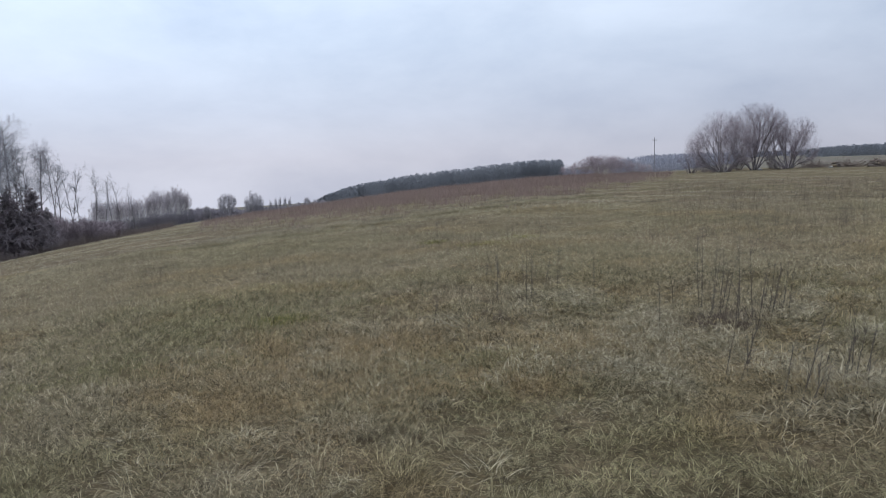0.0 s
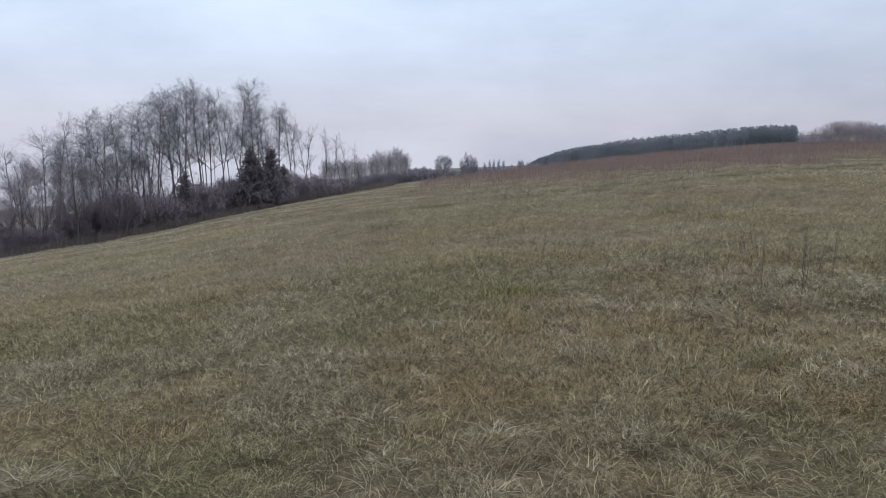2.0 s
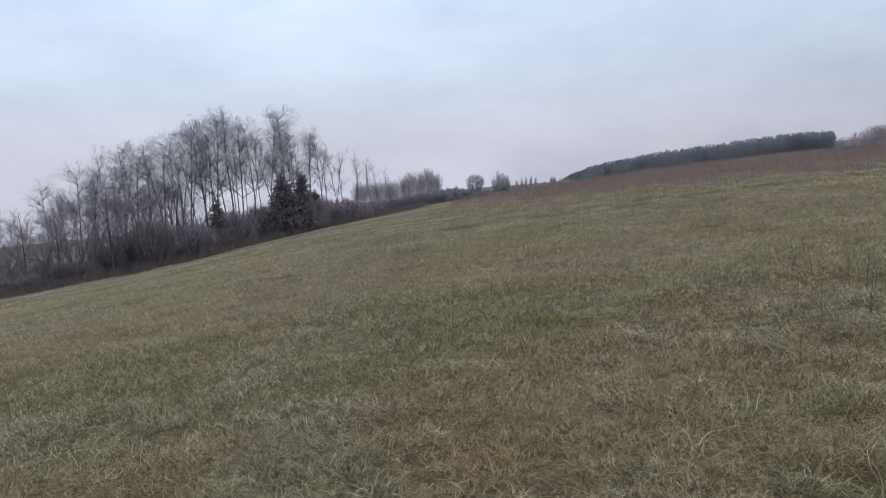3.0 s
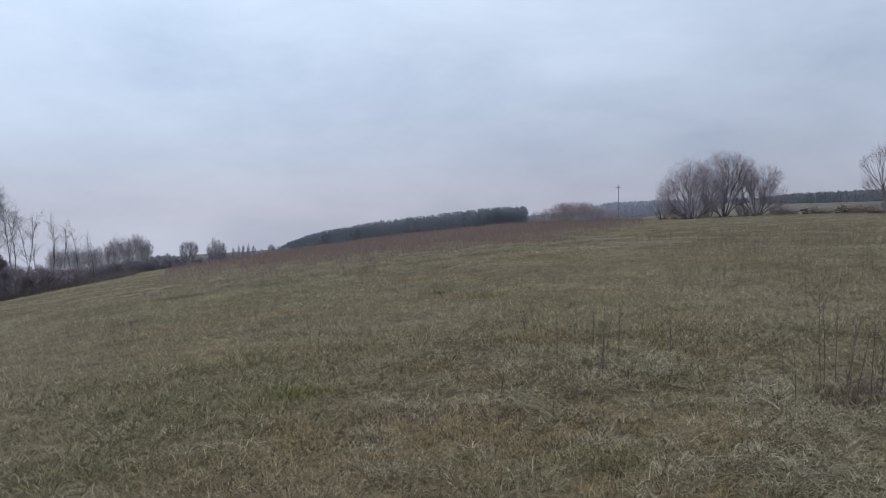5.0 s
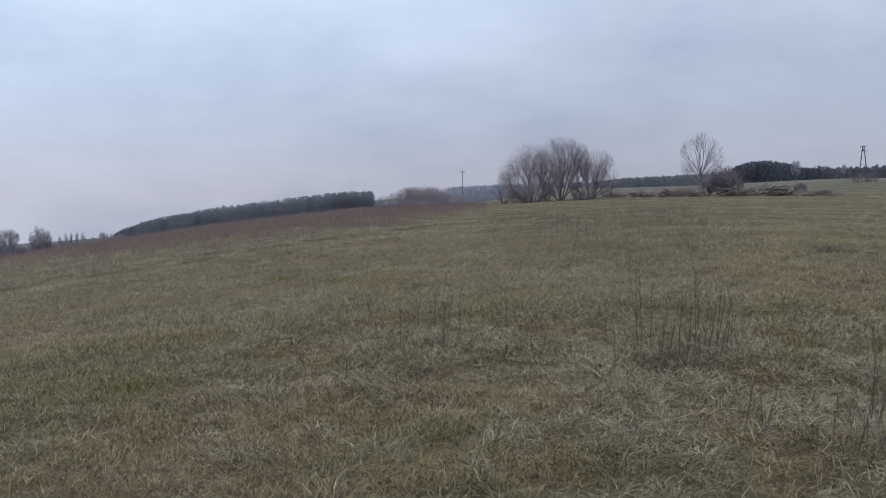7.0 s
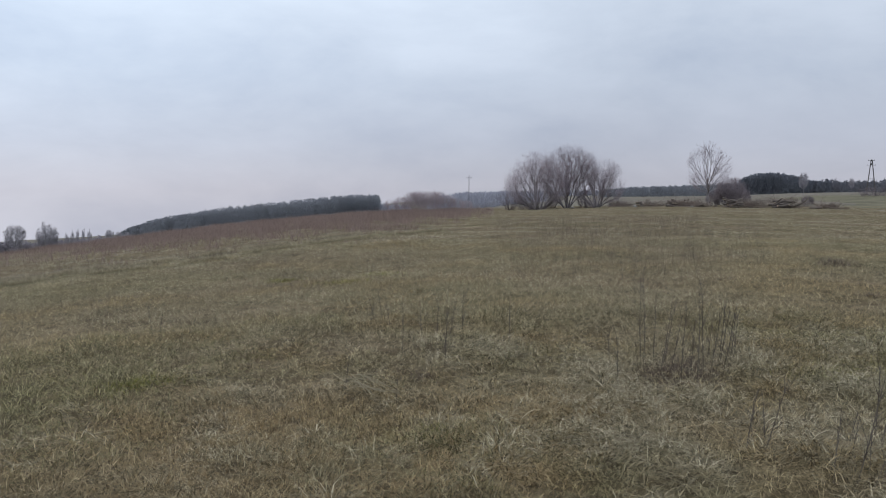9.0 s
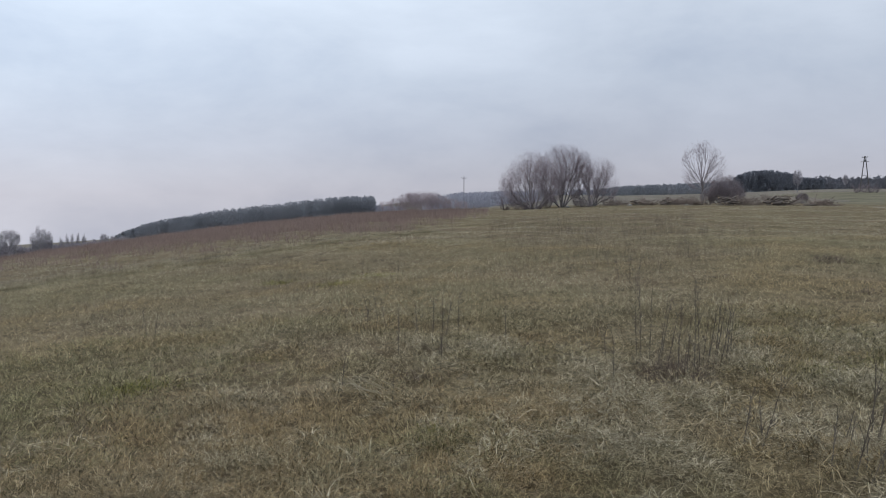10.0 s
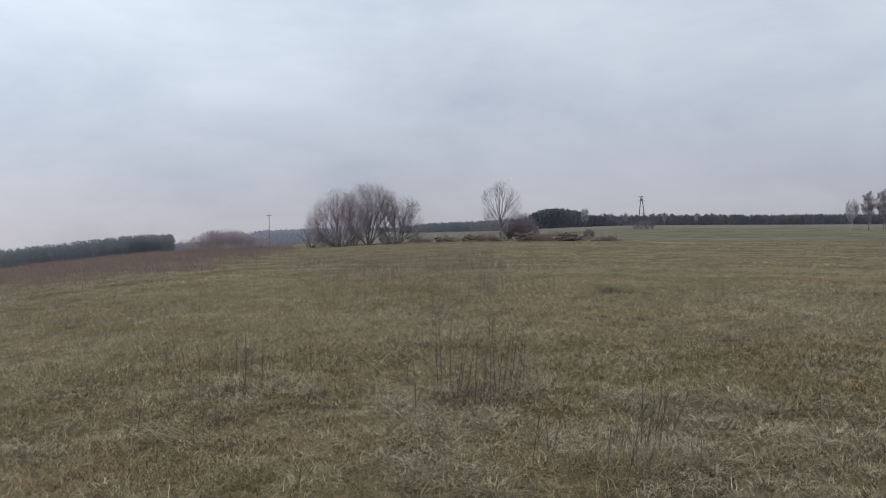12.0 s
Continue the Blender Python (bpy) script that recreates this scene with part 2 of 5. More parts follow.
m_birch = material("birch_bark", [(0.30, (0.24, 0.22, 0.23)), (0.42, (0.58, 0.56, 0.56)), (0.8, (0.76, 0.74, 0.74))], scale=3, stretch=(0.4, 0.4, 2.2), thing=0.15, rough=0.9)
# needles paled to grey-purple, haze over the spruces put into the colour
m_needle = material("spruce_needles", [(0.25, (0.250, 0.222, 0.248)), (0.55, (0.272, 0.242, 0.268)), (0.85, (0.295, 0.262, 0.288))], scale=3, island=0.4, rough=0.95, spec=0.0, translucent=0.5)
# far woods: distance haze is mixed into the base colours, greyer and bluer
m_wood_far = material("hazed_pine_wood", [(0.25, (0.214, 0.228, 0.260)), (0.55, (0.230, 0.245, 0.278)), (0.85, (0.250, 0.264, 0.298))], scale=0.05, island=0.2, rough=1.0, spec=0.0, translucent=0.5)
m_wood_dark = material("hazed_dark_pine", [(0.25, (0.156, 0.168, 0.200)), (0.55, (0.182, 0.196, 0.230)), (0.85, (0.220, 0.235, 0.270))], scale=0.05, island=0.45, rough=1.0, spec=0.0, translucent=0.5)
m_belt = material("dark_mixed_wood", [(0.25, (0.122, 0.126, 0.150)), (0.55, (0.150, 0.153, 0.178)), (0.85, (0.190, 0.190, 0.214))], scale=0.05, island=0.45, rough=1.0, spec=0.0, translucent=0.5)
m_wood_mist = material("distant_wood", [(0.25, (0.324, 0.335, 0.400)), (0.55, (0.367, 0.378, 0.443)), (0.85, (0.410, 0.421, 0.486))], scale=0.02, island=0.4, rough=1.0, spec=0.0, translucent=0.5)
# hedge, birches and valley trees: mist is laid into the twig colours
m_hedge = material("hazed_hedge", [(0.25, (0.22, 0.208, 0.24)), (0.55, (0.27, 0.255, 0.29)), (0.85, (0.33, 0.31, 0.345))], scale=0.2, island=0.45, rough=1.0, spec=0.0, translucent=0.5)
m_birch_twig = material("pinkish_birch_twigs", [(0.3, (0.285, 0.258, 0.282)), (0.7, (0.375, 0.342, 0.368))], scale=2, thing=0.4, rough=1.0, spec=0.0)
m_mist_twig = material("hazed_twigs", [(0.3, (0.34, 0.325, 0.355)), (0.7, (0.44, 0.42, 0.45))], scale=2, thing=0.4, rough=1.0, spec=0.0)
m_valley_twig = material("hazed_valley_twigs", [(0.3, (0.25, 0.24, 0.265)), (0.7, (0.33, 0.315, 0.345))], scale=2, thing=0.4, rough=1.0, spec=0.0)
m_log = material("log_bark", [(0.3, (0.084, 0.070, 0.064)), (0.55, (0.138, 0.117, 0.106)), (0.8, (0.205, 0.180, 0.161))], scale=5, thing=0.45, bump=0.5, rough=0.95)
m_lopped = material("lopped_branches", [(0.3, (0.180, 0.146, 0.130)), (0.7, (0.305, 0.252, 0.222))], scale=3, island=0.5, rough=0.95, spec=0.05)
m_cut = material("cut_wood", [(0.3, (0.30, 0.22, 0.15)), (0.7, (0.48, 0.38, 0.27))], scale=9, rough=0.9)
m_pole = material("weathered_pole", [(0.3, (0.09, 0.085, 0.085)), (0.7, (0.16, 0.15, 0.15))], scale=4, stretch=(1, 1, 0.2), rough=0.95, spec=0.05)
# far pole and fence posts: wood paled with mist in the colour
m_far_pole = material("hazed_pole", [(0.3, (0.20, 0.195, 0.21)), (0.7, (0.26, 0.25, 0.265))], scale=4, stretch=(1, 1, 0.2), rough=0.95, spec=0.05)
m_old_post = material("hazed_post", [(0.3, (0.20, 0.19, 0.195)), (0.7, (0.30, 0.285, 0.29))], scale=4, stretch=(1, 1, 0.2), rough=0.95, spec=0.05)
m_iron = material("grey_steel", [(0.3, (0.12, 0.125, 0.13)), (0.7, (0.2, 0.2, 0.21))], scale=6, rough=0.6, metal=0.6)
m_ceramic = material("insulator_ceramic", [(0.3, (0.28, 0.27, 0.26)), (0.7, (0.4, 0.39, 0.38))], scale=6, rough=0.3, spec=0.5)
m_sand = material("sandy_track", [(0.3, (0.182, 0.164, 0.133)), (0.7, (0.294, 0.273, 0.231))], scale=1.2, detail=8, rough=0.95, bump=0.3, spec=0.05)
m_rut = material("flattened_straw", [(0.3, (0.125, 0.108, 0.068)), (0.7, (0.20, 0.175, 0.115))], scale=1.5, detail=8, rough=0.95, bump=0.4, spec=0.05)
m_roof = material("roof_tiles", [(0.3, (0.17, 0.12, 0.12)), (0.7, (0.24, 0.18, 0.18))], scale=2, rough=0.9)
m_grey_roof = material("sheet_roof", [(0.3, (0.26, 0.265, 0.29)), (0.7, (0.34, 0.345, 0.37))], scale=1, rough=0.6)
m_wall = material("rendered_wall", [(0.3, (0.36, 0.33, 0.33)), (0.7, (0.46, 0.43, 0.42))], scale=1, rough=0.95)
m_pane = material("window_glass", [(0.3, (0.03, 0.035, 0.045)), (0.7, (0.05, 0.055, 0.065))], scale=1, rough=0.1, spec=0.6)
m_stone = material("field_stone", [(0.3, (0.2, 0.19, 0.18)), (0.7, (0.34, 0.33, 0.31))], scale=7, rough=0.9, bump=0.4)


# ---------------------------------------------------------------- the lie of the land
# by bearing: sight angle and distance of the field's edge, then depth and distance of the land beyond, and how far it falls at the end
LAND_AZ = np.array([-180, -120, -75, -60, -50, -43, -35, -31, -27, -22, -15, -8, -5, 0, 5, 12, 18, 24, 30, 43, 60, 120, 180.0])
EDGE_EL = np.array([-1.0, -5.5, -9.1, -8.6, -7.5, -6.2, -4.85, -4.2, -3.85, -3.2, -2.4, -1.7, -1.48, -1.4, -1.15, -0.92, -0.88, -0.92, -1.08, -1.12, -1.0, -1.0, -1.0])
EDGE_D = np.array([100, 80, 62, 65, 70, 75, 90, 100, 105, 108, 110, 106, 105, 105, 106, 107, 105, 103, 95, 92, 95, 95, 100.0])
LOW_Z = np.array([-2, -8, -22, -21.5, -20.5, -20, -20, -20, -20.5, -22, -24, -20, -17, -10, -3.6, -0.7, -0.3, 3.0, 3.1, 2.5, 1.0, -1.6, -2.0])
LOW_D = np.array([300, 300, 260, 250, 250, 260, 290, 300, 300, 350, 430, 470, 480, 420, 330, 520, 520, 520, 520, 520, 480, 300, 300.0])
END_Z = np.array([-10, -200, -490, -480, -440, -400, -330, -285, -272, -258, -190, -110, -75, -34, -12, -3, -3, -3, -3, -3, -3, -3, -10.0])
SLOPE = (0.042, -0.0148)
EYE = 1.7


def ground_z(x, y):
    """Height of the ground, for numbers or arrays."""
    x, y = np.asarray(x, float), np.asarray(y, float)
    d = np.hypot(x, y) + 1e-6
    az = np.degrees(np.arctan2(x, y))

    def by(table):
        total = 0
        for shift in (-3.0, -1.0, 1.0, 3.0):
            total = total + np.interp((az + shift + 180) % 360 - 180, LAND_AZ, table)
        return total / 4

    d1, d2 = by(EDGE_D), by(LOW_D)
    z1 = EYE + d1 * np.tan(np.radians(by(EDGE_EL)))
    z2, z3 = by(LOW_Z), by(END_Z)
    m0 = (SLOPE[0] * x + SLOPE[1] * y) / d
    bend = z1 - m0 * d1
    m1 = m0 + 1.25 * bend / d1
    near = m0 * d + bend * (d / d1) ** 1.25
    m2 = (z3 - z2) / (5000 - d2)
    span = d2 - d1
    u = np.clip((d - d1) / span, 0, 1)
    m1c = np.clip(m1, -0.2, 0.004)
    mid = ((2 * u**3 - 3 * u**2 + 1) * z1 + (u**3 - 2 * u**2 + u) * span * m1c + (-2 * u**3 + 3 * u**2) * z2 + (u**3 - u**2) * span * m2)
    far = z2 + (d - d2) * m2
    base = np.where(d < d1, near, np.where(d < d2, mid, far))
    fade = np.clip(d / 25, 0.25, 1) * np.clip((400 - d) / 300, 0, 1)
    ripple = 0.05 * np.sin(x * 0.9 + 1.3 * np.sin(y * 0.31)) * np.sin(y * 0.7 + 0.5 * np.sin(x * 0.43)) + 0.07 * np.sin(x * 0.23 + 2) * np.sin(y * 0.19 + 1)
    return base + ripple * fade


def spot(az, d):
    """The place on the ground at a bearing (degrees, right of ahead) and distance from the middle of the field."""
    a = radians(az)
    x, y = d * math.sin(a), d * math.cos(a)
    return Vector((x, y, float(ground_z(x, y))))


def mesh_from(name, verts, faces, mats, smooth=False):
    me = bpy.data.meshes.new(name)
    me.from_pydata(verts, [], faces)
    for mat in mats if isinstance(mats, (list, tuple)) else [mats]:
        me.materials.append(mat)
    if smooth:
        me.polygons.foreach_set("use_smooth", [True] * len(me.polygons))
    me.update()
    return me


def part(name, me, parent, label=""):
    ob = new(name, me)
    ob.parent = parent
    if label:
        tagged(ob, label=label)
    return ob


def bulk_mesh(name, co, loops, starts, mat):
    """A large mesh from arrays."""
    me = bpy.data.meshes.new(name)
    me.vertices.add(len(co))
    me.vertices.foreach_set("co", co.astype(np.float32).ravel())
    me.loops.add(len(loops))
    me.loops.foreach_set("vertex_index", loops.astype(np.int32))
    me.polygons.add(len(starts))
    me.polygons.foreach_set("loop_start", starts.astype(np.int32))
    me.materials.append(mat)
    me.update(calc_edges=True)
    me.validate()
    return me


# the ground: one sheet from underfoot to the horizon
radii = np.concatenate([[0.5], np.arange(1, 16, 0.5), np.arange(16, 60, 1.5), np.geomspace(60, 5000, 90)])
turns = np.radians(np.linspace(-180, 180, 361)[:-1])
rr, aa = np.meshgrid(radii, turns, indexing="ij")
gx, gy = rr * np.sin(aa), rr * np.cos(aa)
gverts = np.column_stack([gx.ravel(), gy.ravel(), ground_z(gx, gy).ravel()])
gverts = np.vstack([gverts, [0, 0, float(ground_z(0, 0))]])
n_az = len(turns)
gfaces = [(i * n_az + j, (i + 1) * n_az + j, (i + 1) * n_az + (j + 1) % n_az, i * n_az + (j + 1) % n_az)
          for i in range(len(radii) - 1) for j in range(n_az)]
gfaces += [(len(gverts) - 1, j, (j + 1) % n_az) for j in range(n_az)]
gfaces = [f[::-1] for f in gfaces]
ground = new("ground", mesh_from("ground", gverts.tolist(), gfaces, [m_soil, m_stubble, m_crop], smooth=True))
# beyond the meadow: stubble, and a winter crop behind the power pole
ring_d, ring_az = np.repeat(radii[:-1], n_az), np.tile(np.degrees(turns), len(radii) - 1)
field_of = np.where(ring_d < 116, 0, np.where((ring_az > 25.5 - 0.02 * (ring_d - 116) + 1.5 * np.sin(ring_d * 0.05)) & (ring_d < 300), 2, 1))
ground.data.polygons.foreach_set("material_index", np.concatenate([field_of, np.zeros(n_az)]).astype(np.int32))
tagged(ground, "sloping meadow of matted dry and olive grass", "ground", kind="structure")


# ---------------------------------------------------------------- grass
def grass_mesh(name, rng, xy, length, width, lean, azim, mat, levels=4, lift=0.0, droop=1.0):
    """Blades as bent tapering strips. lean: how far each blade bows over (0 upright, 1 laid flat)."""
    n = len(xy)
    z0 = ground_z(xy[:, 0], xy[:, 1]) - 0.01 + lift
    dx, dy = np.sin(azim), np.cos(azim)
    sx, sy = np.cos(azim), -np.sin(azim)
    curl = rng.normal(0, 0.42, n) * length
    rings = []
    for k in range(levels):
        s = k / (levels - 1)
        bow = lean * s * (0.35 + 0.65 * s * droop)
        out_way = length * bow
        up = length * (s * (1 - 0.42 * lean) - 0.42 * lean * droop * s * s * s)
        half = width * 0.5 * (1 - 0.75 * s)
        aside = curl * s * s
        centre = np.column_stack([xy[:, 0] + dx * out_way + sx * aside, xy[:, 1] + dy * out_way + sy * aside, z0 + np.maximum(up, 0.012)])
        if k < levels - 1:
            side = np.column_stack([sx * half, sy * half, np.zeros(n)])
            rings += [centre - side, centre + side]
        else:
            rings.append(centre)
    per = len(rings)
    co = np.stack(rings, 1).reshape(-1, 3)
    base = (np.arange(n) * per)[:, None]
    quads = []
    for k in range(levels - 2):
        quads.append(base + np.array([2 * k, 2 * k + 1, 2 * k + 3, 2 * k + 2]))
    tip = base + np.array([per - 3, per - 2, per - 1])
    rows = np.concatenate([*quads, tip], axis=1)
    loops = rows.ravel()
    steps = np.array([4] * (levels - 2) + [3])
    starts = (np.arange(n) * steps.sum())[:, None] + np.concatenate([[0], np.cumsum(steps)[:-1]])
    return bulk_mesh(name, co, loops, starts.ravel(), mat)


def scatter(rng, n, r0, r1, az0, az1, power=1.0, centre=(0.3, -0.4)):
    """Random places in a sector; power 0 spreads by radius, 1 by area."""
    u = rng.random(n)
    e = 1.0 + power
    r = (r0**e + u * (r1**e - r0**e)) ** (1 / e)
    a = np.radians(az0 + rng.random(n) * (az1 - az0))
    return np.column_stack([centre[0] + r * np.sin(a), centre[1] + r * np.cos(a)])


def tussocks(name, rng, centres, per, spread, lengths, widths, leans, mat, levels, label, droop=1.0, mound=0.0, turn=0.8):
    n = len(centres) * per
    azim = rng.random(n) * 2 * np.pi
    off = spread * np.sqrt(rng.random(n))
    size = np.repeat(0.65 + 0.7 * rng.random(len(centres)), per)
    xy = np.repeat(centres, per, axis=0) + np.column_stack([np.sin(azim), np.cos(azim)]) * (off * size)[:, None]
    azim = azim + rng.normal(0, turn, n)
    length = rng.uniform(*lengths, n) * size
    ob = new(name, grass_mesh(name, rng, xy, length, rng.uniform(*widths, n), rng.uniform(*leans, n), azim, mat, levels, droop=droop,
                               lift=mound * size * (1 - (off / spread) ** 2)))
    return tagged(ob, label, "grass", kind="stuff")


rng = np.random.default_rng(7)
def gathered(rng, spots, n):
    """Places gathered round a few spots: x, y, spread."""
    pick = np.array(spots)[rng.integers(0, len(spots), n)]
    return pick[:, :2] + rng.normal(0, 1, (n, 2)) * pick[:, 2:3]


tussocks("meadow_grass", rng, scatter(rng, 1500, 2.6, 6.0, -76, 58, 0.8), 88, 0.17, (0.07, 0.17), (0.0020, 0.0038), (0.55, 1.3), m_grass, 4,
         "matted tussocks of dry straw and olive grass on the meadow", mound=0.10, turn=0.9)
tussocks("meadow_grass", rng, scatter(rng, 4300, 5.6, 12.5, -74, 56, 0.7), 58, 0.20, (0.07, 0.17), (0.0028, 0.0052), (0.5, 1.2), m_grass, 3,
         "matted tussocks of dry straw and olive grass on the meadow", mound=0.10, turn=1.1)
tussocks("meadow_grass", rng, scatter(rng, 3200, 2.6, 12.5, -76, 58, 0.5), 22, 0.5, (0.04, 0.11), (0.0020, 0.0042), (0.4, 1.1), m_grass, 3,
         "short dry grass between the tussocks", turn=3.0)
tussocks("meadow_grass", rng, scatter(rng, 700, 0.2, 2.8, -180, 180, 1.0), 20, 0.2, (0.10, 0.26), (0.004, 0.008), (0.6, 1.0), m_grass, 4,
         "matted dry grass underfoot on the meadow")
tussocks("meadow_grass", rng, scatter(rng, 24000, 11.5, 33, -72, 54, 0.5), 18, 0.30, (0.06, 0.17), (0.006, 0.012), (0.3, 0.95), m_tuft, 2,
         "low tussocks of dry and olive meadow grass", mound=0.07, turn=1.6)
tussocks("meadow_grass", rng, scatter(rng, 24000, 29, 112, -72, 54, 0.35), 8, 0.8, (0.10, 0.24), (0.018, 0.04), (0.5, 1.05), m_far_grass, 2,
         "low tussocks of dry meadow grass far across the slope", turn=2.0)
# bleached straw where the ground is rougher, tan grass on the trodden part, olive grass down the slope
tussocks("straw_tussock", rng, np.vstack([gathered(rng, [(1.7, 5.7, 0.5), (2.4, 5.2, 0.5), (0.8, 5.3, 0.5), (1.5, 6.8, 0.5), (3.4, 6.6, 0.5), (3.1, 7.7, 0.6), (0.5, 8.4, 0.5), (2.9, 4.6, 0.5), (4.4, 5.6, 0.7), (4.2, 9.0, 1.0)], 330),
                                          scatter(rng, 50, 2.6, 8.0, -60, 4, 0.6)]), 92, 0.15, (0.09, 0.20), (0.0026, 0.0050), (0.8, 1.5), m_straw, 4,
         "pale curled tussocks of bleached straw in the meadow", mound=0.15, turn=0.7)
tussocks("tan_grass", rng, gathered(rng, [(-1.6, 5.6, 0.6), (-1.0, 5.0, 0.5), (-0.5, 4.6, 0.5), (-2.3, 6.8, 0.5), (-1.3, 5.9, 0.5), (-1.2, 3.6, 0.5), (-1.8, 4.4, 0.5), (0.7, 6.2, 0.4), (-0.2, 6.6, 0.6), (-2.6, 5.2, 0.5), (0.4, 5.5, 0.35), (1.0, 6.1, 0.35), (0.3, 4.9, 0.35)], 1050), 44, 0.16, (0.055, 0.14), (0.0020, 0.0038), (0.4, 1.2), m_tan, 4,
         "matted tan and rust-brown grass on the meadow", mound=0.08, turn=1.9)
# olive is real; the near-left spots also paint in vignette-like corner darkening
tussocks("olive_grass", rng, gathered(rng, [(-4.9, 9.5, 1.0), (-3.9, 8.0, 0.6), (-4.4, 11.0, 1.0), (-5.5, 7.0, 0.9), (-6.5, 10.0, 1.2), (-4.0, 5.2, 0.6), (5.2, 6.6, 0.5), (-2.6, 9.4, 0.7), (-3.0, 5.6, 0.5), (-3.7, 6.5, 0.7), (-4.6, 4.0, 0.9), (-5.4, 5.6, 0.9), (4.6, 7.4, 0.5)], 900), 40, 0.20, (0.05, 0.14), (0.0026, 0.0050), (0.5, 1.2), m_olive, 3,
         "soft olive green grass in the meadow", mound=0.08, turn=1.9)
tussocks("tan_grass", rng, gathered(rng, [(-0.3, 17.3, 1.2), (0.3, 24.6, 2.0), (-5.3, 33.0, 3.0), (-1.0, 13.5, 0.8), (3.0, 19.0, 1.5)], 700), 12, 0.4, (0.06, 0.16), (0.007, 0.013), (0.5, 1.1), m_tan, 2,
         "matted tan and rust-brown grass on the meadow", mound=0.06, turn=1.6)


# ---------------------------------------------------------------- trees
class Builder:
    """Collects tapering tubes."""

    def __init__(self):
        self.v, self.f = [], []

    def tube(self, points, rads, sides):
        """A tapering tube; the thinnest, of three sides, runs out to a point."""
        first, last = len(self.v), len(points) - 1
        pointed = sides == 3
        for i, p in enumerate(points):
            if pointed and i == last:
                self.v.append(p)
                break
            d = (points[min(i + 1, last)] - points[max(i - 1, 0)]).normalized()
            a = d.orthogonal().normalized()
            b = d.cross(a)
            for k in range(sides):
                w = 2 * math.pi * k / sides
                self.v.append(p + (a * math.cos(w) + b * math.sin(w)) * rads[i])
        for i in range(last):
            o = first + i * sides
            for k in range(sides):
                k2 = (k + 1) % sides
                if pointed and i == last - 1:
                    self.f.append((o + k, o + k2, o + sides))
                else:
                    self.f.append((o + k, o + k2, o + sides + k2, o + sides + k))
        if not pointed:
            self.f.append(tuple(first + k for k in range(sides))[::-1])
            o = first + last * sides
            self.f.append(tuple(o + k for k in range(sides)))

    def take(self, other):
        o = len(self.v)
        self.v += other.v
        self.f += [tuple(i + o for i in face) for face in other.f]

    def mesh(self, name, mat, smooth=True):
        return mesh_from(name, [tuple(p) for p in self.v], self.f, mat, smooth)


def any_way(rnd):
    a, z = rnd.uniform(0, 2 * math.pi), rnd.uniform(-1, 1)
    s = math.sqrt(1 - z * z)
    return Vector((s * math.cos(a), s * math.sin(a), z))


def shoot(rnd, start, way, length, radius, steps, wander, rise):
    """A wandering line that turns upward (rise)."""
    pts, rads, p, d = [start.copy()], [radius], start.copy(), way.normalized()
    for i in range(steps):
        d = (d + any_way(rnd) * wander + Vector((0, 0, rise))).normalized()
        p = p + d * (length / steps)
        pts.append(p.copy())
        rads.append(radius * (1 - 0.8 * (i + 1) / steps))
    return pts, rads


def along(pts, s):
    x = s * (len(pts) - 1)
    i = min(int(x), len(pts) - 2)
    return pts[i].lerp(pts[i + 1], x - i), (pts[i + 1] - pts[i]).normalized()


def sideways(rnd, d, angle):
    """A way that leaves d by an angle in degrees."""
    side = any_way(rnd)
    side = (side - d * side.dot(d)).normalized()
    a = radians(angle)
    return d * math.cos(a) + side * math.sin(a)


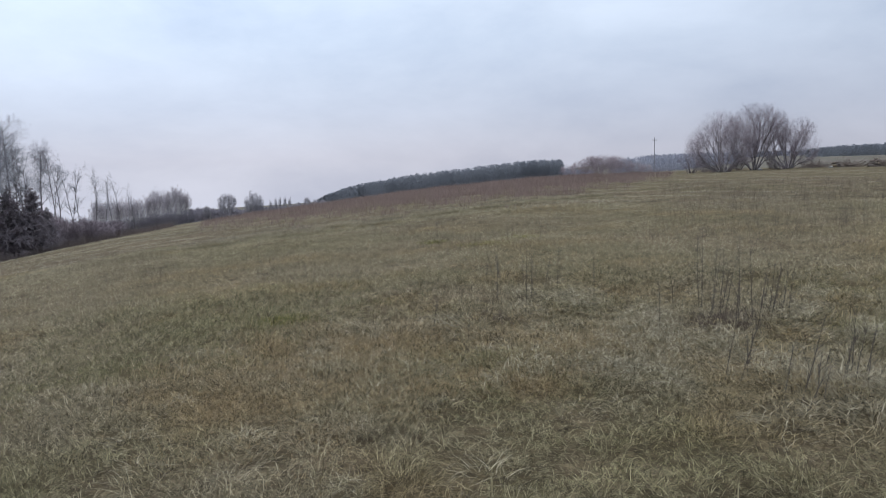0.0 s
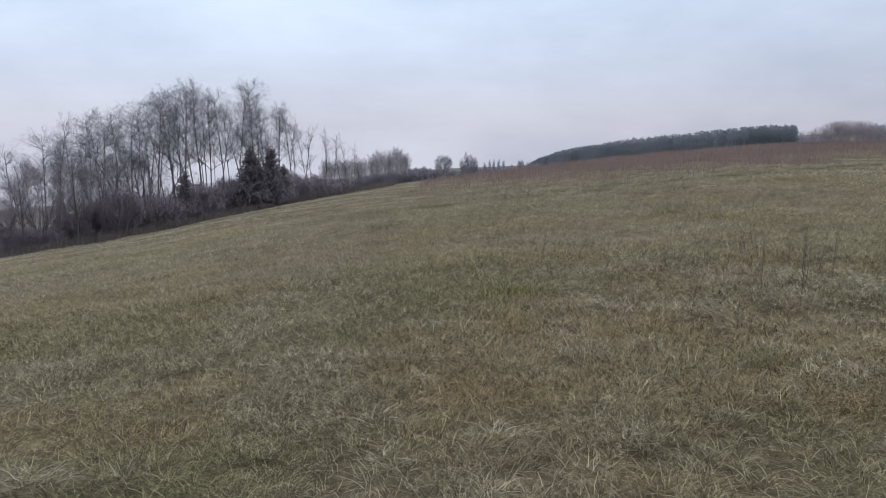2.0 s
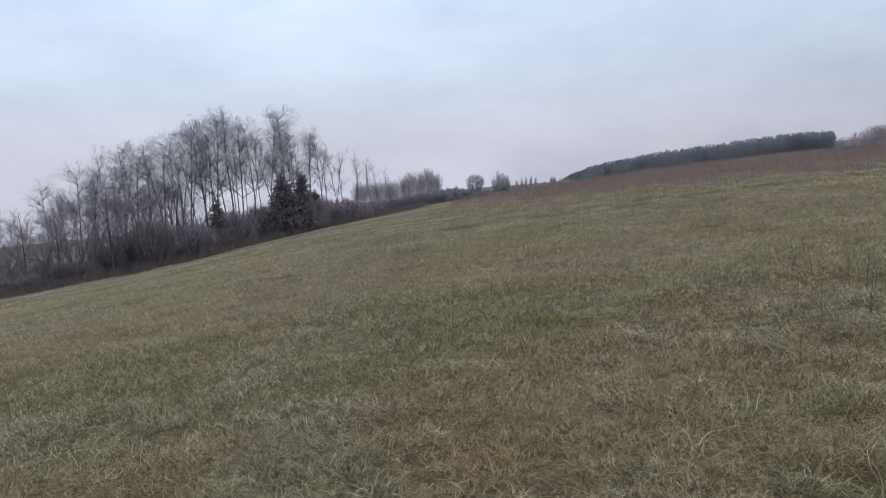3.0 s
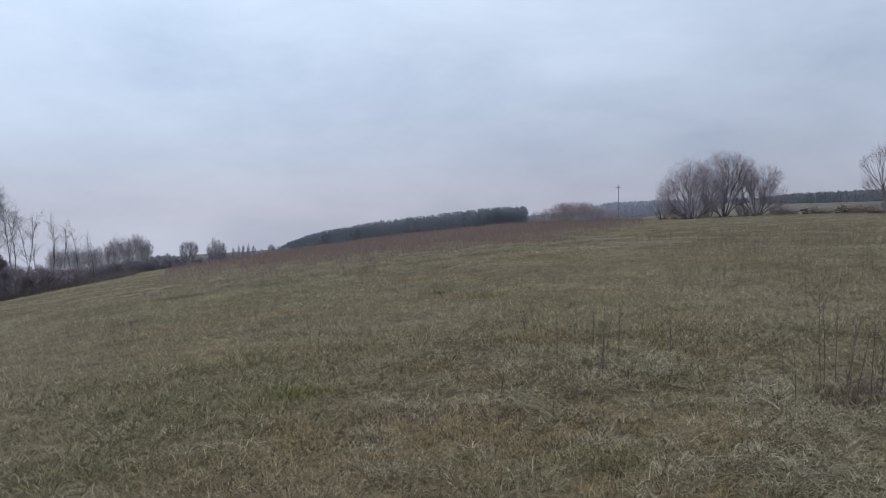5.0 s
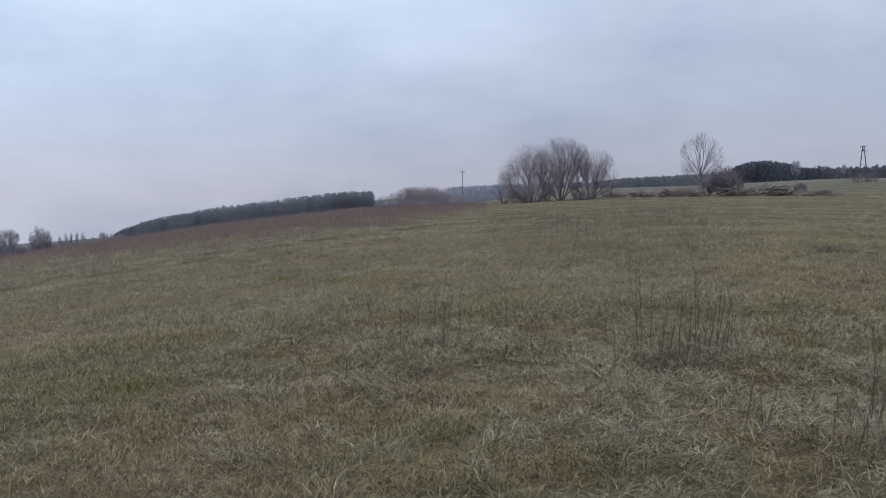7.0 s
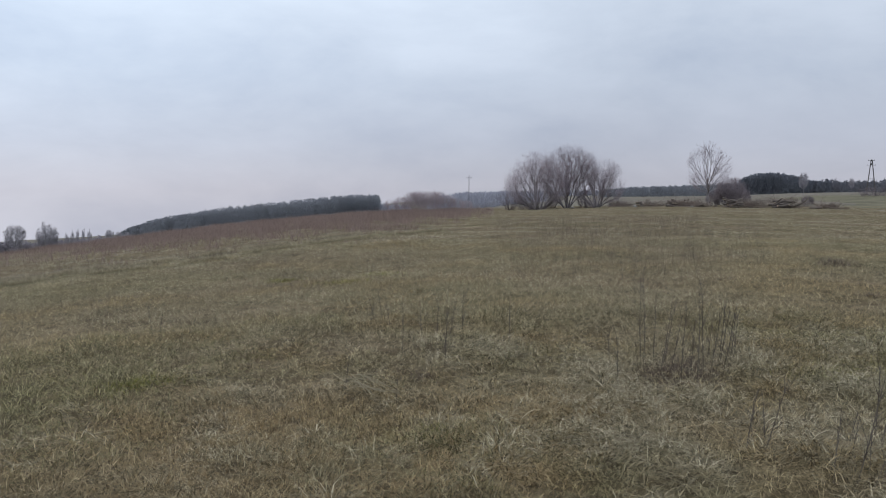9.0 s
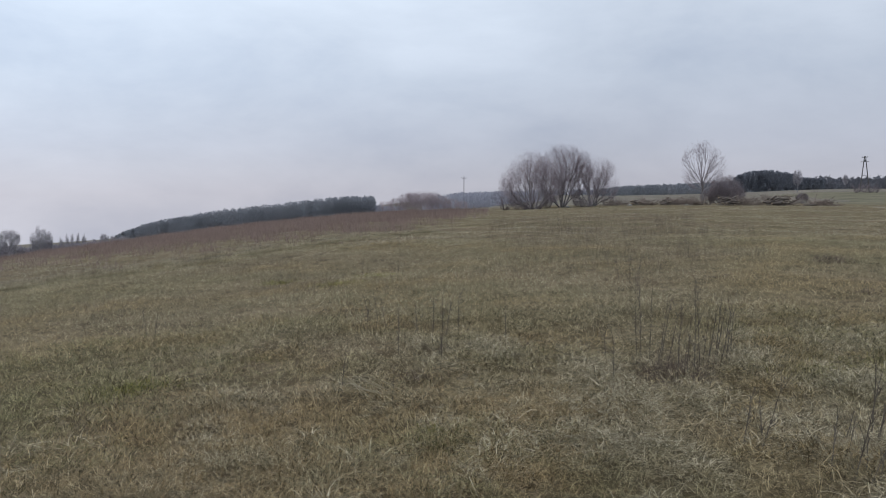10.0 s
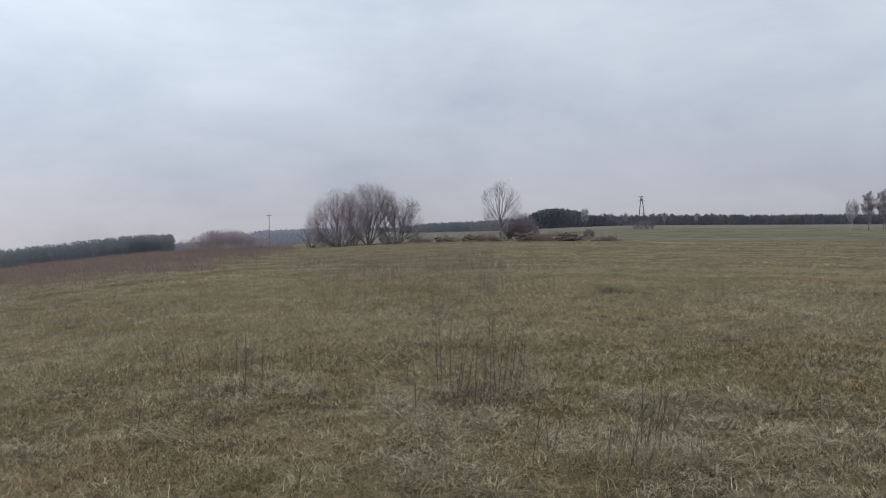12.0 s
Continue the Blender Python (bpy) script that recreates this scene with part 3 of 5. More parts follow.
def bare_tree(seed, name, height, stems=1, spread=8, first=0.25, limbs=16, limb_len=0.32, angle=45, twigs=(8, 6), girth=0.011,
              rise=0.05, wood=None, fine=None, twig_r=0.009, wander=0.10, spray=36, even=0.35, taper=0.75, dome=0.0):
    """A leafless tree: trunk or trunks with limbs, and a crown of fine twigs."""
    rnd = random.Random(seed)
    trunk, crown = Builder(), Builder()
    for s in range(stems):
        a = 2 * math.pi * (s + rnd.uniform(-0.3, 0.3)) / max(stems, 1)
        tilt = radians(spread * (even + (1 - even) * rnd.random())) if stems > 1 else radians(rnd.uniform(0, 3))
        way = Vector((math.sin(tilt) * math.cos(a), math.sin(tilt) * math.sin(a), math.cos(tilt)))
        own = height * (rnd.uniform(0.85, 1.0) * (1 - 0.12 * tilt) if stems > 1 else 1.0)
        if dome:
            tilt = radians(spread) * (0.03 + 0.97 * rnd.random() ** 0.62)
            way = Vector((math.sin(tilt) * math.cos(a), math.sin(tilt) * math.sin(a), math.cos(tilt)))
            own = rnd.uniform(0.88, 1.04) / ((math.sin(tilt) / dome) ** 2.7 + (math.cos(tilt) / height) ** 2.7) ** (1 / 2.7)
        foot = Vector((math.cos(a), math.sin(a), 0)) * (0.25 if stems > 1 else 0) + Vector((0, 0, -0.25))
        pts, rads = shoot(rnd, foot, way, own, own * girth * rnd.uniform(0.85, 1.15), 9, wander * 0.55, rise * 0.25)
        rads[0] *= 1.35
        trunk.tube(pts, rads, 7)
        for _ in range(limbs):
            t = first + (0.97 - first) * rnd.random() ** 0.85
            p, d = along(pts, t)
            size = own * limb_len * (1.1 - taper * (t - first) / (1 - first)) * rnd.uniform(0.7, 1.15)
            lp, lr = shoot(rnd, p, sideways(rnd, d, angle * rnd.uniform(0.6, 1.25)), size, max(size * 0.013, twig_r * 1.3), 5, wander * 1.3, rise)
            trunk.tube(lp, lr, 4)
            for _ in range(twigs[0]):
                t2 = 0.15 + 0.85 * rnd.random()
                p2, d2 = along(lp, t2)
                size2 = (0.35 + size * rnd.uniform(0.22, 0.5)) * (1.2 - 0.5 * t2)
                tp, tr = shoot(rnd, p2, sideways(rnd, d2, spray * rnd.uniform(0.6, 1.5)), size2, twig_r, 3, wander * 1.6, rise)
                crown.tube(tp, tr, 3)
                for _ in range(twigs[1]):
                    p3, d3 = along(tp, 0.1 + 0.9 * rnd.random())
                    qp, qr = shoot(rnd, p3, sideways(rnd, d3, spray * rnd.uniform(0.6, 1.5)), size2 * rnd.uniform(0.35, 0.75), twig_r * 0.8, 1, wander, rise)
                    crown.tube(qp, qr, 3)
    root = new(name)
    part("trunk", trunk.mesh("trunk", wood or m_bark), root)
    part("crown", crown.mesh("crown", fine or m_twig), root, "leafless crown of fine twigs")
    return root


def dome_tree(seed, name, height, half, stems=9, centre=0.42, fork=0.0, tilt=60, forks=(4, 4, 5, 6), reach=(0.5, 0.5, 0.55), opening=(26, 30, 36, 40), girth=0.13,
              twig_r=0.008, wood=None, fine=None, bare=0.0, one_mesh=False, uneven=0.13):
    """A leafless tree or bush whose twigs all end on a rounded crown. fork: how far up the trunk the stems part (0: from the ground)."""
    rnd = random.Random(seed)
    trunk, crown = Builder(), Builder()
    mid = Vector((0, 0, height * centre))
    up_axis, down_axis = height * (1 - centre), height * (centre - bare) + 0.2

    def room(p, d):
        q = p - mid
        axis = up_axis if q.z + d.z > 0 else down_axis
        a, b = Vector((q.x / half, q.y / half, q.z / axis)), Vector((d.x / half, d.y / half, d.z / axis))
        aa, bb, cc = b.dot(b), a.dot(b), a.dot(a) - 1
        return max((-bb + math.sqrt(max(bb * bb - aa * cc, 0))) / aa, 0.12)

    def grow(p, d, level, radius, own=1.0):
        if level == 1:
            own *= rnd.uniform(0.97 - uneven, 0.97 + uneven)
        far = room(p, d) * own
        if level == len(reach):
            length = min(far, 1.7 * half / 3) * rnd.uniform(0.55, 1.12) + 0.05
            pts, rads = shoot(rnd, p, d, length, twig_r, 2, 0.14, 0.04)
            crown.tube(pts, rads, 3)
            for _ in range(forks[3]):
                q, e = along(pts, rnd.uniform(0.15, 0.9))
                e = sideways(rnd, e, opening[3] * rnd.uniform(0.5, 1.4))
                fp, fr = shoot(rnd, q, e, min(room(q, e) * own * rnd.uniform(0.5, 1.15), length * 0.8), twig_r * 0.75, 1, 0.1, 0.03)
                crown.tube(fp, fr, 3)
            return
        length = far * reach[level] * rnd.uniform(0.8, 1.15)
        pts, rads = shoot(rnd, p, d, length, radius, 6 - level, 0.10, 0.03)
        rads = [max(r, radius * 0.55) for r in rads]
        (crown if level == 2 else trunk).tube(pts, rads, (7, 5, 3)[level])
        for k in range(forks[level]):
            t = 1.0 if k == 0 else rnd.uniform(0.35, 1.0)
            q, e = along(pts, t)
            e = sideways(rnd, e, opening[level] * (0.35 if k == 0 else rnd.uniform(0.6, 1.3)))
            grow(q, e, level + 1, max(radius * 0.52, twig_r * 1.3), own)

    if fork:
        pts, rads = shoot(rnd, Vector((0, 0, -0.25)), Vector((rnd.uniform(-0.03, 0.03), 0, 1)), height * fork * 1.8, girth, 7, 0.04, 0.02)
        rads[0] *= 1.3
        trunk.tube(pts, [max(r, girth * 0.4) for r in rads], 8)
    for k in range(stems):
        a = 2 * math.pi * (k * 0.618 + rnd.uniform(-0.06, 0.06))
        lean = radians(tilt) * math.sqrt((k + rnd.random()) / stems)
        d = Vector((math.sin(lean) * math.cos(a), math.sin(lean) * math.sin(a), math.cos(lean)))
        foot = along(pts, 1 - (0.45 if fork < 0.45 else 0.62) * (k + 0.5 * rnd.random()) / stems)[0] if fork else Vector((math.cos(a), math.sin(a), 0)) * rnd.uniform(0.05, 0.3) * (half / 4) + Vector((0, 0, -0.2))
        grow(foot, d, 0, girth * (0.5 if fork else rnd.uniform(0.6, 1.0)), rnd.uniform(0.92, 1.06))
    if one_mesh:
        whole = Builder()
        for b in (trunk, crown):
            whole.take(b)
        return new(name, whole.mesh(name, fine or m_twig))
    root = new(name)
    part("trunk", trunk.mesh("trunk", wood or m_bark), root)
    part("crown", crown.mesh("crown", fine or m_twig), root, "leafless crown of fine twigs")
    return root


def shrub(seed, name, height, stems, spread, fine, twigs=4, twig_r=0.011, sprigs=4):
    """A leafless bush, one tangled mesh of stems and twigs."""
    rnd = random.Random(seed)
    bush = Builder()
    for _ in range(stems):
        a, tilt = rnd.uniform(0, 2 * math.pi), radians(spread * math.sqrt(rnd.random()))
        way = Vector((math.sin(tilt) * math.cos(a), math.sin(tilt) * math.sin(a), math.cos(tilt)))
        foot = Vector((math.cos(a), math.sin(a), 0)) * rnd.uniform(0, height * 0.22) + Vector((0, 0, -0.1))
        own = height * rnd.uniform(0.6, 1.05)
        pts, rads = shoot(rnd, foot, way, own, 0.022 * rnd.uniform(0.7, 1.2), 5, 0.14, 0.05)
        bush.tube(pts, rads, 4)
        for _ in range(twigs):
            p, d = along(pts, 0.15 + 0.85 * rnd.random())
            tp, tr = shoot(rnd, p, sideways(rnd, d, 40), own * rnd.uniform(0.2, 0.45), twig_r, 2, 0.2, 0.06)
            bush.tube(tp, tr, 3)
            for _ in range(sprigs):
                p3, d3 = along(tp, 0.2 + 0.8 * rnd.random())
                qp, qr = shoot(rnd, p3, sideways(rnd, d3, 40), own * rnd.uniform(0.1, 0.24), twig_r * 0.8, 1, 0.2, 0.05)
                bush.tube(qp, qr, 3)
    return new(name, bush.mesh(name, fine))


def place(ob, p, turn=0, size=(1, 1, 1), lean=(0, 0)):
    size = size if isinstance(size, (tuple, list)) else (size,) * 3
    return Matrix.Translation(p) @ Euler((radians(lean[0]), radians(lean[1]), 0)).to_matrix().to_4x4() @ Matrix.Rotation(radians(turn), 4, "Z") @ Matrix.Diagonal((*size, 1))


def stand(protos, i, p, turn, size, lean=(0, 0)):
    """The next of some prototypes, at a place: the first use moves the prototype itself, later ones are copies."""
    ob, used = protos[i % len(protos)]
    m = place(ob, p, turn, size, lean)
    if not used:
        protos[i % len(protos)][1] = True
        ob.matrix_basis = m
        return ob
    ob_scale_free = copy_thing(ob, Matrix())
    ob_scale_free.matrix_basis = m
    return ob_scale_free


def protos_of(*obs):
    return [[ob, False] for ob in obs]


def rise_of(az, d, el):
    """How high a thing must be at that bearing and distance to reach that sight angle."""
    return EYE + d * math.tan(radians(el)) - spot(az, d).z


# --- the clump of old willows on the crest
willow_left = dome_tree(11, "willow_tree", 7.8, 4.8, stems=18, centre=0.38, tilt=73, forks=(4, 4, 5, 4), opening=(20, 28, 36, 42), wood=m_willow_bark, fine=m_purple_twig, girth=0.12, twig_r=0.0078, uneven=0.22)
willow_left.matrix_basis = place(willow_left, spot(6.5, 104), 20)
willow_mid = dome_tree(12, "willow_tree", 8.7, 4.3, stems=11, centre=0.55, tilt=52, forks=(5, 4, 5, 4), opening=(22, 28, 36, 42), wood=m_willow_bark, fine=m_purple_twig, girth=0.17, twig_r=0.0078, uneven=0.22)
willow_mid.matrix_basis = place(willow_mid, spot(8.5, 106), 75)
willow_right = dome_tree(13, "willow_tree", 6.9, 3.8, stems=14, centre=0.46, tilt=64, forks=(4, 4, 5, 4), opening=(20, 28, 36, 42), wood=m_willow_bark, fine=m_purple_twig, girth=0.13, twig_r=0.0078, uneven=0.22)
willow_right.matrix_basis = place(willow_right, spot(10.6, 107), 140)
for ob, label in ((willow_left, "broad leafless willow with many stems, brown and purplish"), (willow_mid, "tall leafless willow with forked grey trunks and rounded crown"),
                  (willow_right, "smaller leafless willow with a dark stool of stems")):
    tagged(ob, label, "tree", "willows on the crest")
low = protos_of(*[shrub(20 + i, "willow_shrub", 2.4, 26, 48, m_shrub) for i in range(2)])
for i, (az, d, s) in enumerate([(4.5, 103, 1.1), (5.3, 106, 0.8), (5.9, 102, 0.85), (7.5, 109, 1.0), (9.9, 105, 0.8), (10.3, 103, 0.6), (6.9, 103, 0.6), (9.6, 110, 0.8), (11.6, 108, 0.6), (12.1, 109, 0.5)]):
    tagged(stand(low, i, spot(az, d), i * 77, s), "low leafless willow scrub round the trunks", "shrub", "scrub under the willows")

# --- the ash and the bush beside the log piles
ash = dome_tree(34, "ash_tree", 7.8, 2.8, stems=16, centre=0.57, fork=0.22, bare=0.22, tilt=72, forks=(3, 3, 3, 3), reach=(0.55, 0.5, 0.5), opening=(18, 26, 34, 40), wood=m_willow_bark, fine=m_purple_twig, girth=0.12, twig_r=0.0080, uneven=0.3)
ash.matrix_basis = place(ash, spot(18.0, 105), 30, 1.06)
tagged(ash, "slender leafless ash with an airy rounded crown", "tree")
bushes = protos_of(*[dome_tree(35 + i, "hawthorn_bush", 3.6 - 0.4 * i, 2.0, stems=12, centre=0.5, tilt=62, forks=(4, 4, 4, 4), girth=0.05, twig_r=0.010, fine=m_shrub, one_mesh=True) for i in range(2)])
for i, (az, d, s) in enumerate([(19.5, 108, 1.12), (19.1, 109, 0.8), (18.4, 110, 0.62), (20.1, 112, 0.75), (24.2, 118, 0.45)]):
    tagged(stand(bushes, i, spot(az, d), i * 61, s), "dense leafless hawthorn bush beside the felled wood", "bush", "bushes by the log piles")

# --- the russet willow scrub at the end of the band of tall grass
russet = protos_of(*[dome_tree(40 + i, "russet_willow_bush", 2.7, 1.7, stems=9, centre=0.4, tilt=60, forks=(4, 3, 3, 4), girth=0.025, twig_r=0.0075, uneven=0.25, fine=m_russet_twig, one_mesh=True) for i in range(3)])
for i, (az, d, s) in enumerate([(-4.0, 104, 0.70), (-3.2, 107, 0.85), (-2.5, 105, 1.0), (-1.8, 106, 1.10), (-1.2, 104, 1.08), (-0.6, 107, 1.0), (0.0, 105, 0.85), (0.7, 108, 0.68), (-2.1, 110, 1.05), (-0.9, 111, 1.0), (1.4, 106, 0.55)]):
    tagged(stand(russet, i, spot(az, d), i * 53, s), "misty russet leafless willow bush at the field edge", "bush", "russet bushes at the field edge")

# --- the strip of wood down the slope
TOP_AZ = [-66, -59.5, -56.5, -53.7, -52, -50, -47.4, -44, -40.5, -38.5, -37.5, -35.8, -34.5, -33]
TOP_EL = [-3.0, -2.2, -1.0, 0.4, 1.0, 0.6, 3.15, 3.1, 2.5, 1.4, 0.8, -0.1, -1.2, -1.9]
tall = protos_of(
    bare_tree(51, "bare_aspen", 12, limbs=26, first=0.42, limb_len=0.21, angle=46, twigs=(10, 6), girth=0.0075, rise=0.03, fine=m_pale_twig, twig_r=0.0068, taper=0.5, spray=44),
    bare_tree(52, "bare_aspen", 12, stems=2, spread=8, limbs=17, first=0.44, limb_len=0.20, angle=44, twigs=(10, 6), girth=0.0065, rise=0.03, fine=m_pale_twig, twig_r=0.0068, taper=0.5, spray=44),
    bare_tree(53, "bare_aspen", 12, limbs=28, first=0.36, limb_len=0.23, angle=48, twigs=(10, 6), girth=0.008, rise=0.03, fine=m_twig, twig_r=0.0068, taper=0.55, spray=44),
    bare_tree(54, "bare_aspen", 12, stems=2, spread=10, limbs=17, first=0.40, limb_len=0.21, angle=44, twigs=(10, 6), girth=0.006, rise=0.03, fine=m_pale_twig, twig_r=0.0068, taper=0.5, spray=44),
    bare_tree(55, "bare_aspen", 12, limbs=16, first=0.36, limb_len=0.20, angle=36, twigs=(6, 4), girth=0.0065, rise=0.05, fine=m_pale_twig, twig_r=0.0065))
low_tree = protos_of(
    bare_tree(57, "bare_alder", 7, stems=4, spread=36, even=0.1, limbs=14, first=0.16, limb_len=0.36, angle=40, twigs=(8, 5), girth=0.010, rise=0.02, fine=m_purple_twig, twig_r=0.0078),
    bare_tree(58, "bare_alder", 7, stems=3, spread=34, even=0.1, limbs=17, first=0.14, limb_len=0.38, angle=44, twigs=(8, 5), girth=0.011, rise=0.02, fine=m_purple_twig, twig_r=0.0078))
rnd = random.Random(5)
edge_d = lambda az: float(np.interp(az, LAND_AZ, EDGE_D))
for i in range(52):
    az = -57 + 22.5 * (i + rnd.uniform(-0.4, 0.4)) / 51
    d = edge_d(az) + rnd.uniform(2.5, 13)
    h = rise_of(az, d, float(np.interp(az, TOP_AZ, TOP_EL))) * (rnd.uniform(0.78, 0.99) if az < -39 else rnd.uniform(0.74, 0.94))
    kind = 4 if az > -39 else i % 4
    wide = rnd.uniform(0.8, 1.3)
    ob = stand(tall, kind, spot(az, d), rnd.uniform(0, 360), (h / 12 * wide, h / 12 * wide, h / 12), (rnd.gauss(0.8, 1.8), rnd.gauss(-0.8, 1.8)))
    tagged(ob, "slender leafless birch or aspen with a pale crown" if kind != 2 else "slender leafless aspen with a brownish crown", "tree", "trees of the wood strip")
for i in range(19):
    az = -66 + 17 * (i + rnd.uniform(-0.4, 0.4)) / 18
    d = edge_d(az) + rnd.uniform(1.5, 9)
    h = rise_of(az, d, float(np.interp(az, TOP_AZ, TOP_EL))) * rnd.uniform(0.62, 0.98)
    ob = stand(low_tree, i, spot(az, d), rnd.uniform(0, 360), h / 7, (rnd.uniform(-3, 3), rnd.uniform(-4, 3)))
    tagged(ob, "low crooked leafless alder with dense brown twigs", "tree", "alders of the wood strip")
thicket = protos_of(*[dome_tree(60 + i, "thicket_shrub", 2.9, 2.1, stems=9, centre=0.35, tilt=75, forks=(4, 3, 3, 2), girth=0.03, twig_r=0.024, fine=m_thicket, one_mesh=True) for i in range(3)])
for i in range(76):
    az = -67 + 31 * (i + rnd.uniform(-0.5, 0.5)) / 75
    d = edge_d(az) + rnd.uniform(1.0, 6)
    lump = float(np.interp(az, [-67, -54, -51, -49, -47, -45, -43, -40, -37.5, -36], [0.65, 0.7, 1.35, 1.25, 0.85, 1.35, 1.2, 1.3, 0.8, 0.6]))
    ob = stand(thicket, i, spot(az, d), rnd.uniform(0, 360), (rnd.uniform(0.9, 1.3), rnd.uniform(0.9, 1.3), rnd.uniform(0.85, 1.2) * lump))
    tagged(ob, "dense dark leafless undergrowth at the wood edge", "shrub", "undergrowth of the wood strip")


rng = np.random.default_rng(61)
foot_az = rng.uniform(-68, -32, 2600)
foot_d = np.interp(foot_az, LAND_AZ, EDGE_D) + 1.5 - 6.5 * rng.random(2600) ** 2.2
tussocks("rank_edge_grass", rng, np.column_stack([foot_d * np.sin(np.radians(foot_az)), foot_d * np.cos(np.radians(foot_az))]), 9, 0.4, (0.3, 1.25), (0.012, 0.028), (0.1, 0.8), m_rank, 3,
         "tall grey-brown dead weeds along the foot of the wood", droop=0.6)


def spruce(seed, height):
    """A spruce: trunk, and drooping whorls set with flat needle sprays."""
    rnd = random.Random(seed)
    trunk, v, f = Builder(), [], []
    pts, rads = shoot(rnd, Vector((0, 0, -0.2)), Vector((0, 0, 1)), height, height * 0.014, 8, 0.02, 0.02)
    trunk.tube(pts, rads, 7)
    whorls = 22
    for w in range(whorls):
        t = 0.08 + 0.90 * w / (whorls - 1)
        reach = height * 0.27 * (1 - t) ** 0.8 * rnd.uniform(0.75, 1.15) + 0.12
        for b in range(11):
            a = 2 * math.pi * (b + rnd.random()) / 11
            base, _ = along(pts, min(max(t + rnd.uniform(-0.07, 0.07), 0.05), 0.99))
            own = reach * rnd.uniform(0.7, 1.15)
            way = Vector((math.cos(a), math.sin(a), rnd.uniform(-0.1, 0.6)))
            lp, lr = shoot(rnd, base, way, own, 0.02, 3, 0.08, 0.05)
            trunk.tube(lp, lr, 3)
            for k in range(26):
                p, d = along(lp, 0.12 + 0.88 * k / 25)
                s = sideways(rnd, d, rnd.uniform(35, 80)) * own * 0.34 * rnd.uniform(0.6, 1.3)
                side = s.cross(any_way(rnd)).normalized() * 0.05
                drop = Vector((0, 0, -0.10 * own))
                o = len(v)
                v += [p - side, p + side, p + s + drop]
                f.append((o, o + 1, o + 2))
    root = new("spruce_tree")
    part("trunk", trunk.mesh("trunk", m_bark), root)
    part("needles", mesh_from("needles", [tuple(p) for p in v], f, m_needle), root, "dark drooping needle sprays")
    return root


firs = protos_of(spruce(71, 6.5), spruce(72, 6.5))
for i, (az, d, el) in enumerate([(-42.2, 77.5, -1.35), (-40.75, 79, -1.35), (-41.5, 78, -1.95), (-39.8, 81, -2.7), (-46.6, 75, -3.0)]):
    h = rise_of(az, d, el)
    tagged(stand(firs, i, spot(az, d), i * 70, (h / 6.5 * 1.2, h / 6.5 * 1.2, h / 6.5)), "dark brownish spruce at the wood edge", "tree", "spruces at the wood edge")

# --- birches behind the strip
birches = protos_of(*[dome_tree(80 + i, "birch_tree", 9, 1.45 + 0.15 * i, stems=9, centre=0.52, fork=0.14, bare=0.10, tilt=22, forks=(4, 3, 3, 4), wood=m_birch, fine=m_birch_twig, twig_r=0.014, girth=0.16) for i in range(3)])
for i in range(28):
    az = -37.0 + 5.9 * (i + rnd.uniform(-0.4, 0.4)) / 27
    d = rnd.uniform(135, 155)
    h = rise_of(az, d, float(np.interp(az, [-36.5, -34.9, -33.6, -33.2, -31.6, -31.2], [-2.15, -2.05, -1.9, -1.55, -1.48, -1.75]))) * rnd.uniform(0.9, 1.04)
    tagged(stand(birches, i, spot(az, d), i * 47, h / 9), "misty leafless birch with a pale trunk", "tree", "birches down the slope")
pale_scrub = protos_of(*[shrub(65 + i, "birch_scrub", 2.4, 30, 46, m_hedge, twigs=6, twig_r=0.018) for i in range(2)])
for i in range(22):
    az = -36.8 + 5.8 * i / 21
    tagged(stand(pale_scrub, i, spot(az, rnd.uniform(118, 132)), i * 31, rnd.uniform(0.7, 1.1)), "leafless scrub under the birches", "shrub", "scrub under the birches")

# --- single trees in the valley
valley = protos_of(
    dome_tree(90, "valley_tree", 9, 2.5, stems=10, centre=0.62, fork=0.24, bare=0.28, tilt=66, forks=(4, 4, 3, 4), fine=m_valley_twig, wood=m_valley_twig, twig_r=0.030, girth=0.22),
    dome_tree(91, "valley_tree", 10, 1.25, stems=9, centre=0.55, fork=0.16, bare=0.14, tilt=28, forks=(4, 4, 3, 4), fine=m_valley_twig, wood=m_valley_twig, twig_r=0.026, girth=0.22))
for i, (k, az, d, el, w) in enumerate([(0, -28.5, 290, -2.12, 1.25), (1, -27.09, 295, -2.30, 1.45), (1, -26.73, 298, -1.86, 1.4), (1, -26.32, 300, -2.08, 1.45), (1, -25.55, 305, -2.62, 0.9), (1, -25.2, 300, -2.45, 0.7),
                                       (1, -24.9, 300, -2.40, 0.7), (1, -24.55, 305, -2.36, 0.7), (1, -24.2, 303, -2.42, 0.7), (0, -23.0, 300, -2.52, 0.7), (0, -22.4, 312, -2.65, 0.8), (0, -21.9, 316, -2.7, 0.9), (0, -29.9, 300, -2.95, 0.9), (0, 23.9, 330, 1.48, 0.8), (0, 26.7, 430, 1.12, 0.7), (0, 29.3, 440, 1.10, 0.7), (0, 31.4, 440, 1.02, 0.7)]):
    h = rise_of(az, d, el)
    s = h / (9, 10)[k]
    tagged(stand(valley, k, spot(az, d), i * 41, (s * w, s * w, s)), "misty leafless round-crowned tree beyond the field" if k == 0 and az > 0 else "misty leafless round-crowned tree in the valley" if k == 0 else "misty leafless column-shaped tree in the valley", "tree", "trees in the valley")


